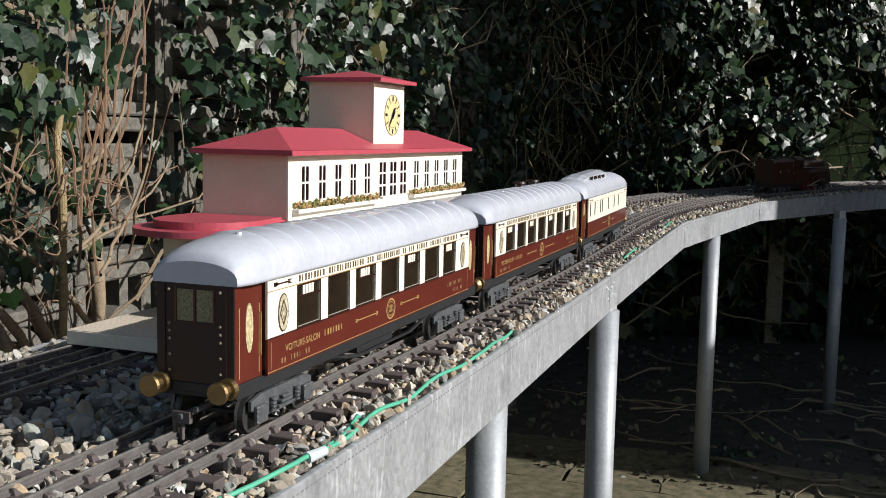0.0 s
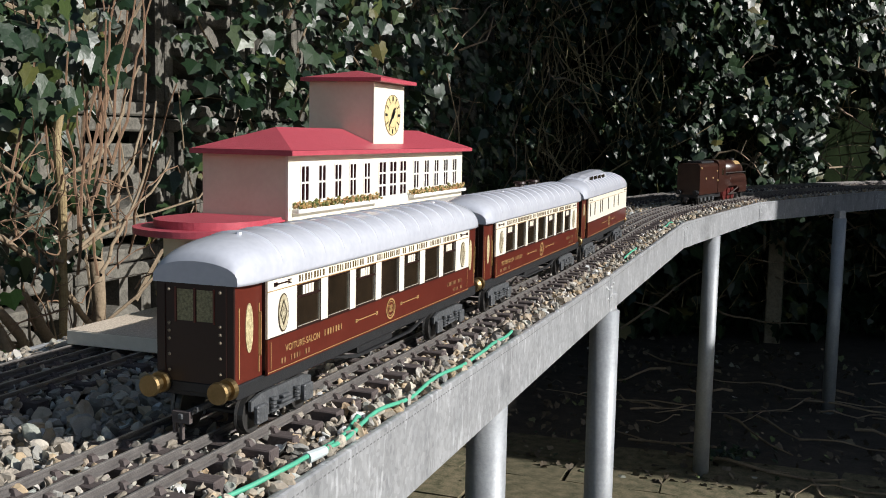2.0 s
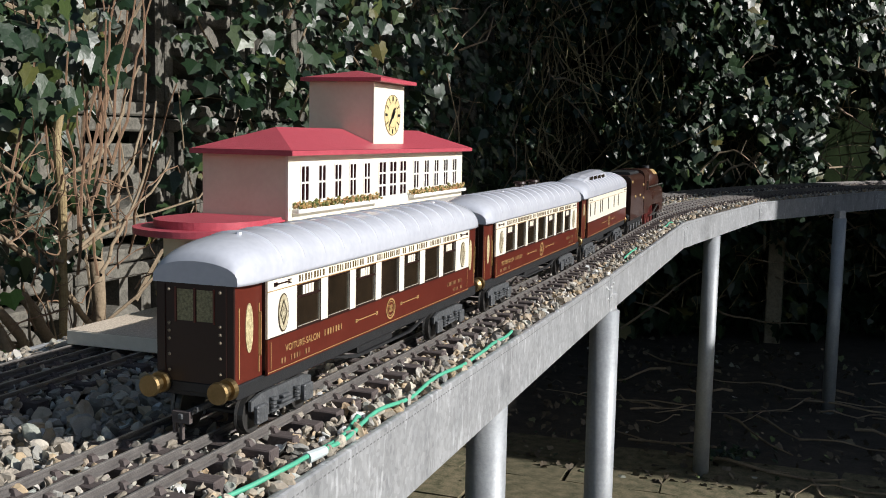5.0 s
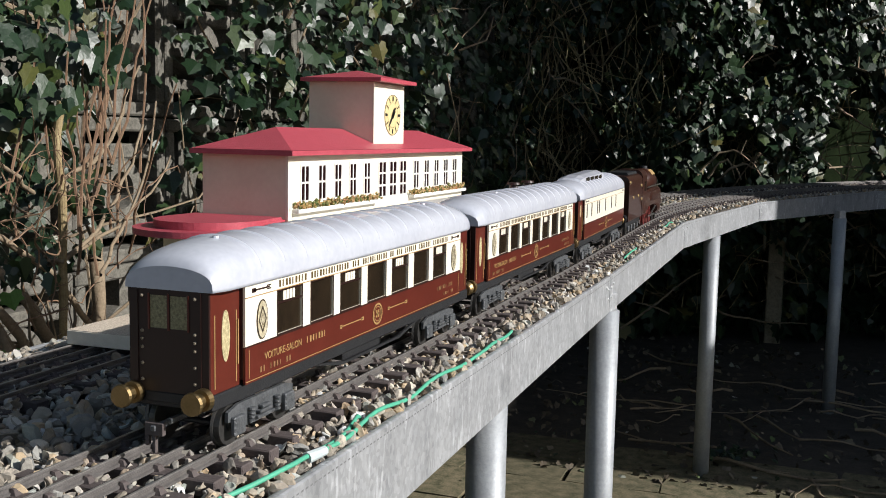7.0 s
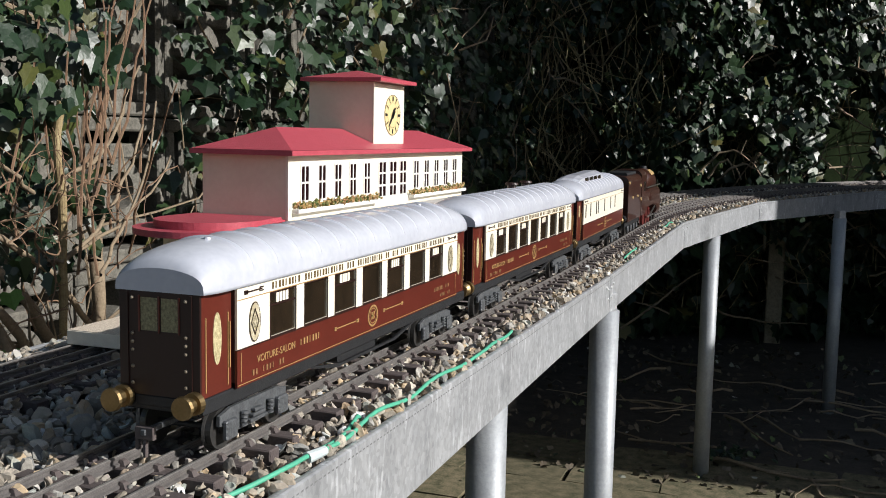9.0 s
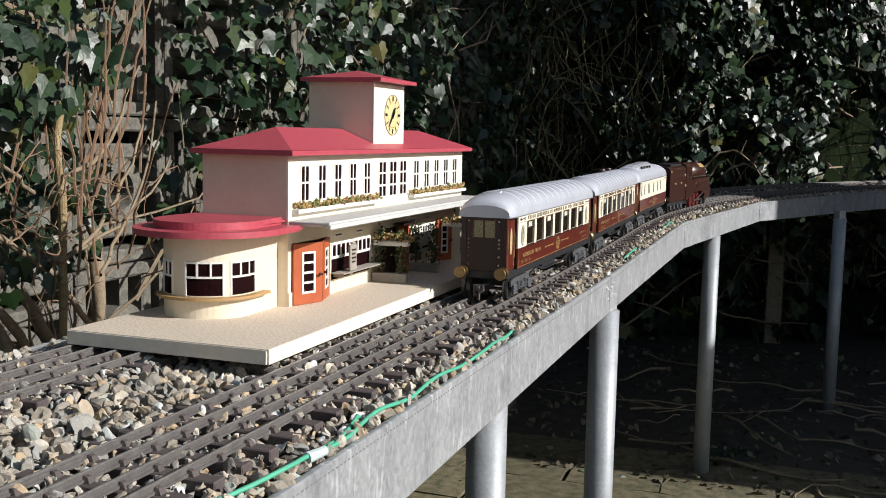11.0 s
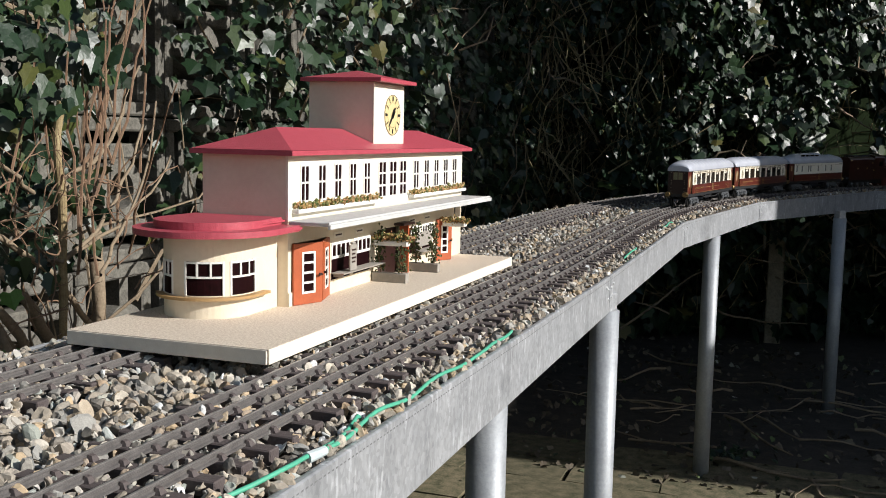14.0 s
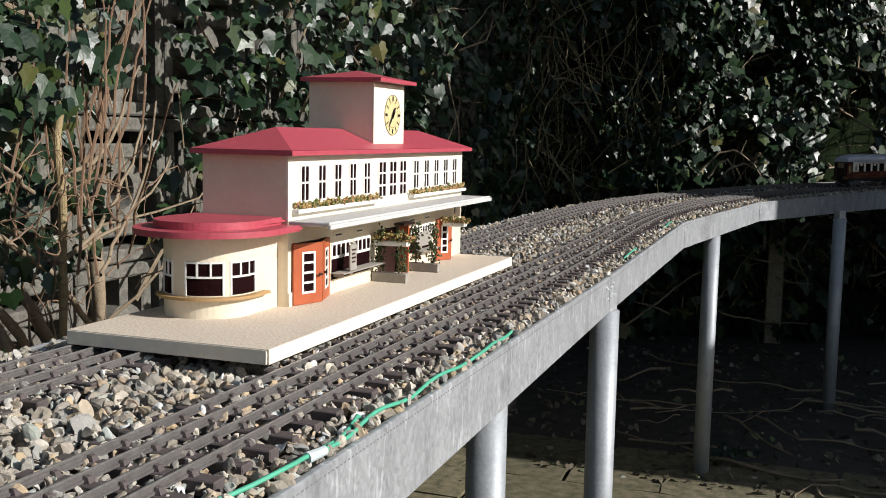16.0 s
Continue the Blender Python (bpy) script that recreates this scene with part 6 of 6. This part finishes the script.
def build_tree():
    """Unseen evergreen, added so its crown cuts skylight over the garden's far end."""
    rng = random.Random(41)
    root = new("overhanging_tree")
    tagged(root, "unseen evergreen, added to block skylight over the garden's end", "tree")
    v, f = tube_mesh([[(Vector((2.45 + 0.05 * math.sin(k), 4.6, GROUND - 0.02 + k * 0.4)), 0.13 - 0.008 * k) for k in range(9)]], 12)
    mesh_part("trunk", v, f, M_BARK, root, smooth=True)
    limbs = []
    for k in range(7):
        tip = Vector((rng.uniform(-1.3, 1.4), rng.uniform(2.8, 5.4), rng.uniform(2.1, 2.6)))
        a = Vector((2.45, 4.6, 1.9 + 0.1 * k))
        limbs.append([(a.lerp(tip, j / 6) + Vector((0, 0, 0.25 * math.sin(math.pi * j / 6))), 0.05 * (1 - 0.12 * j)) for j in range(7)])
    for ln in limbs:
        v, f = tube_mesh([ln], 8)
        mesh_part("limb", v, f, M_BARK, root, smooth=True)
    spots = []
    while len(spots) < 1900:
        x, y, z = rng.uniform(-1.7, 2.4), rng.uniform(2.5, 5.7), rng.uniform(2.0, 2.75)
        if noise.noise(Vector((x * 1.5, y * 1.5, z * 2))) < -0.35:
            continue
        spots.append((Vector((x, y, z)), (0.2, -0.2, 1.0), rng.uniform(0.10, 0.19)))
    v, f = ivy(spots, 43)
    tagged(mesh_part("crown", v, f, M_LEAF, root), kind="stuff")


build_paving()
build_shade()
build_tree()


def build_cables():
    """Thin green cables that lie on the gravel along the trough's edge."""
    runs = [[(0.335, 0.0385), (0.38, 0.048), (0.405, 0.0495), (0.45, 0.0475), (0.50, 0.0485), (0.57, 0.0495), (0.64, 0.0515), (0.69, 0.0490), (0.72, 0.0475)], [(0.395, 0.0490), (0.425, 0.0460), (0.45, 0.0430), (0.462, 0.0415)], [(1.205, 0.0475), (1.25, 0.0465), (1.30, 0.0475), (1.335, 0.0450)], [(1.66, 0.041), (1.70, 0.041), (1.75, 0.043)]]
    for run in runs:
        line = []
        for i in range(len(run) - 1):
            (s0, o0), (s1, o1) = run[i], run[i + 1]
            for k in range(5):
                u = k / 5
                s, o = s0 + (s1 - s0) * u, o0 + (o1 - o0) * u
                line.append((on(s, o + 0.0008 * math.sin(s * 90), -0.0062 + 0.0014 * math.sin(s * 70)), 0.00115))
        line.append((on(run[-1][0], run[-1][1], -0.0070), 0.00115))
        v, f = tube_mesh([line], 8)
        ob = mesh_part("cable", v, f, M_CABLE, smooth=True)
        tagged(ob, "thin green plastic cable lying on the gravel", "cable", "cables along the trough")
    tp = bmesh.new()
    p = on(0.398, 0.0492, -0.0062)
    cyl(tp, p + Vector((-0.0015, -0.006, 0)), p + Vector((0.0015, 0.006, 0.0005)), 0.0028, 0.0022, 10)
    ob = part("cable_tape", tp, M_TAPE)
    tagged(ob, "strip of pale tape round the green cable", "tape")


M_TAPE = material("pale_tape", (0.55, 0.62, 0.62), 0.4, 0, (0.45, 0.52, 0.52), 200)
build_cables()

# ---- what moves ----
TRAIN = [(0.0, 0.378), (5.0, 0.378), (5.2, 0.3735), (5.6, 0.3586), (8.0, 0.3586), (8.2, 0.3555), (8.4, 0.352), (9.2, 0.352), (9.6, 0.375), (10.0, 0.452), (10.4, 0.573), (10.8, 0.722), (11.3, 0.907), (11.5, 0.979), (12.0, 1.156), (12.5, 1.353), (13.0, 1.555), (13.5, 1.765), (14.0, 2.020), (14.5, 2.282), (15.0, 2.524), (15.5, 2.795), (16.0, 3.06)]
LOCO_ALONE = [(0.0, 2.618), (0.5, 2.478), (1.0, 2.338), (1.5, 2.218), (2.0, 2.104), (2.5, 1.996), (3.0, 1.881), (3.5, 1.765), (4.0, 1.655), (4.5, 1.545), (5.0, 0.378 + LOCO_GAP)]


def seat(s, length, ends=0.06):
    a, b = on(s + ends, 0), on(s + length - ends, 0)
    d = (b - a).normalized()
    o = a - d * ends
    return Matrix.Translation(o) @ Matrix.Rotation(-math.atan2(d.x, d.y), 4, "Z") @ Matrix.Rotation(math.asin(d.z), 4, "X")


def spread(rows, step=0.1):
    """Even rows along a smooth curve through the given ones, so that the cars follow the curve of the rails."""
    ts = [r[0] for r in rows]
    vs = [r[1] for r in rows]
    m = []
    for i in range(len(rows)):
        if i in (0, len(rows) - 1):
            m.append((vs[1] - vs[0]) / (ts[1] - ts[0]) if i == 0 else (vs[-1] - vs[-2]) / (ts[-1] - ts[-2]))
            continue
        a = (vs[i] - vs[i - 1]) / (ts[i] - ts[i - 1])
        b = (vs[i + 1] - vs[i]) / (ts[i + 1] - ts[i])
        m.append(0 if a * b <= 0 else 2 * a * b / (a + b))
    out = []
    for k in range(round(ts[-1] / step) + 1):
        t = k * step
        i = max(j for j in range(len(ts) - 1) if ts[j] <= t + 1e-9)
        hgt = ts[i + 1] - ts[i]
        u = (t - ts[i]) / hgt
        v = (2 * u**3 - 3 * u**2 + 1) * vs[i] + (u**3 - 2 * u**2 + u) * hgt * m[i] + (3 * u**2 - 2 * u**3) * vs[i + 1] + (u**3 - u**2) * hgt * m[i + 1]
        out.append((t, v))
    return out


def motions():
    path = spread(TRAIN)
    for car, (gap, length) in zip(COACHES, ((0.0, 0.336), (0.3547, 0.336), (0.7054, 0.30))):
        walk(car, [(t, seat(s + gap, length)) for t, s in path])
    alone = spread(LOCO_ALONE + [(16.0, LOCO_ALONE[-1][1])])
    walk(LOCO, [(t, seat(a if t < LOCO_ALONE[-1][0] else s + LOCO_GAP, LOCO_LEN, LOCO_ENDS)) for (t, s), (_, a) in zip(path, alone)])


motions()
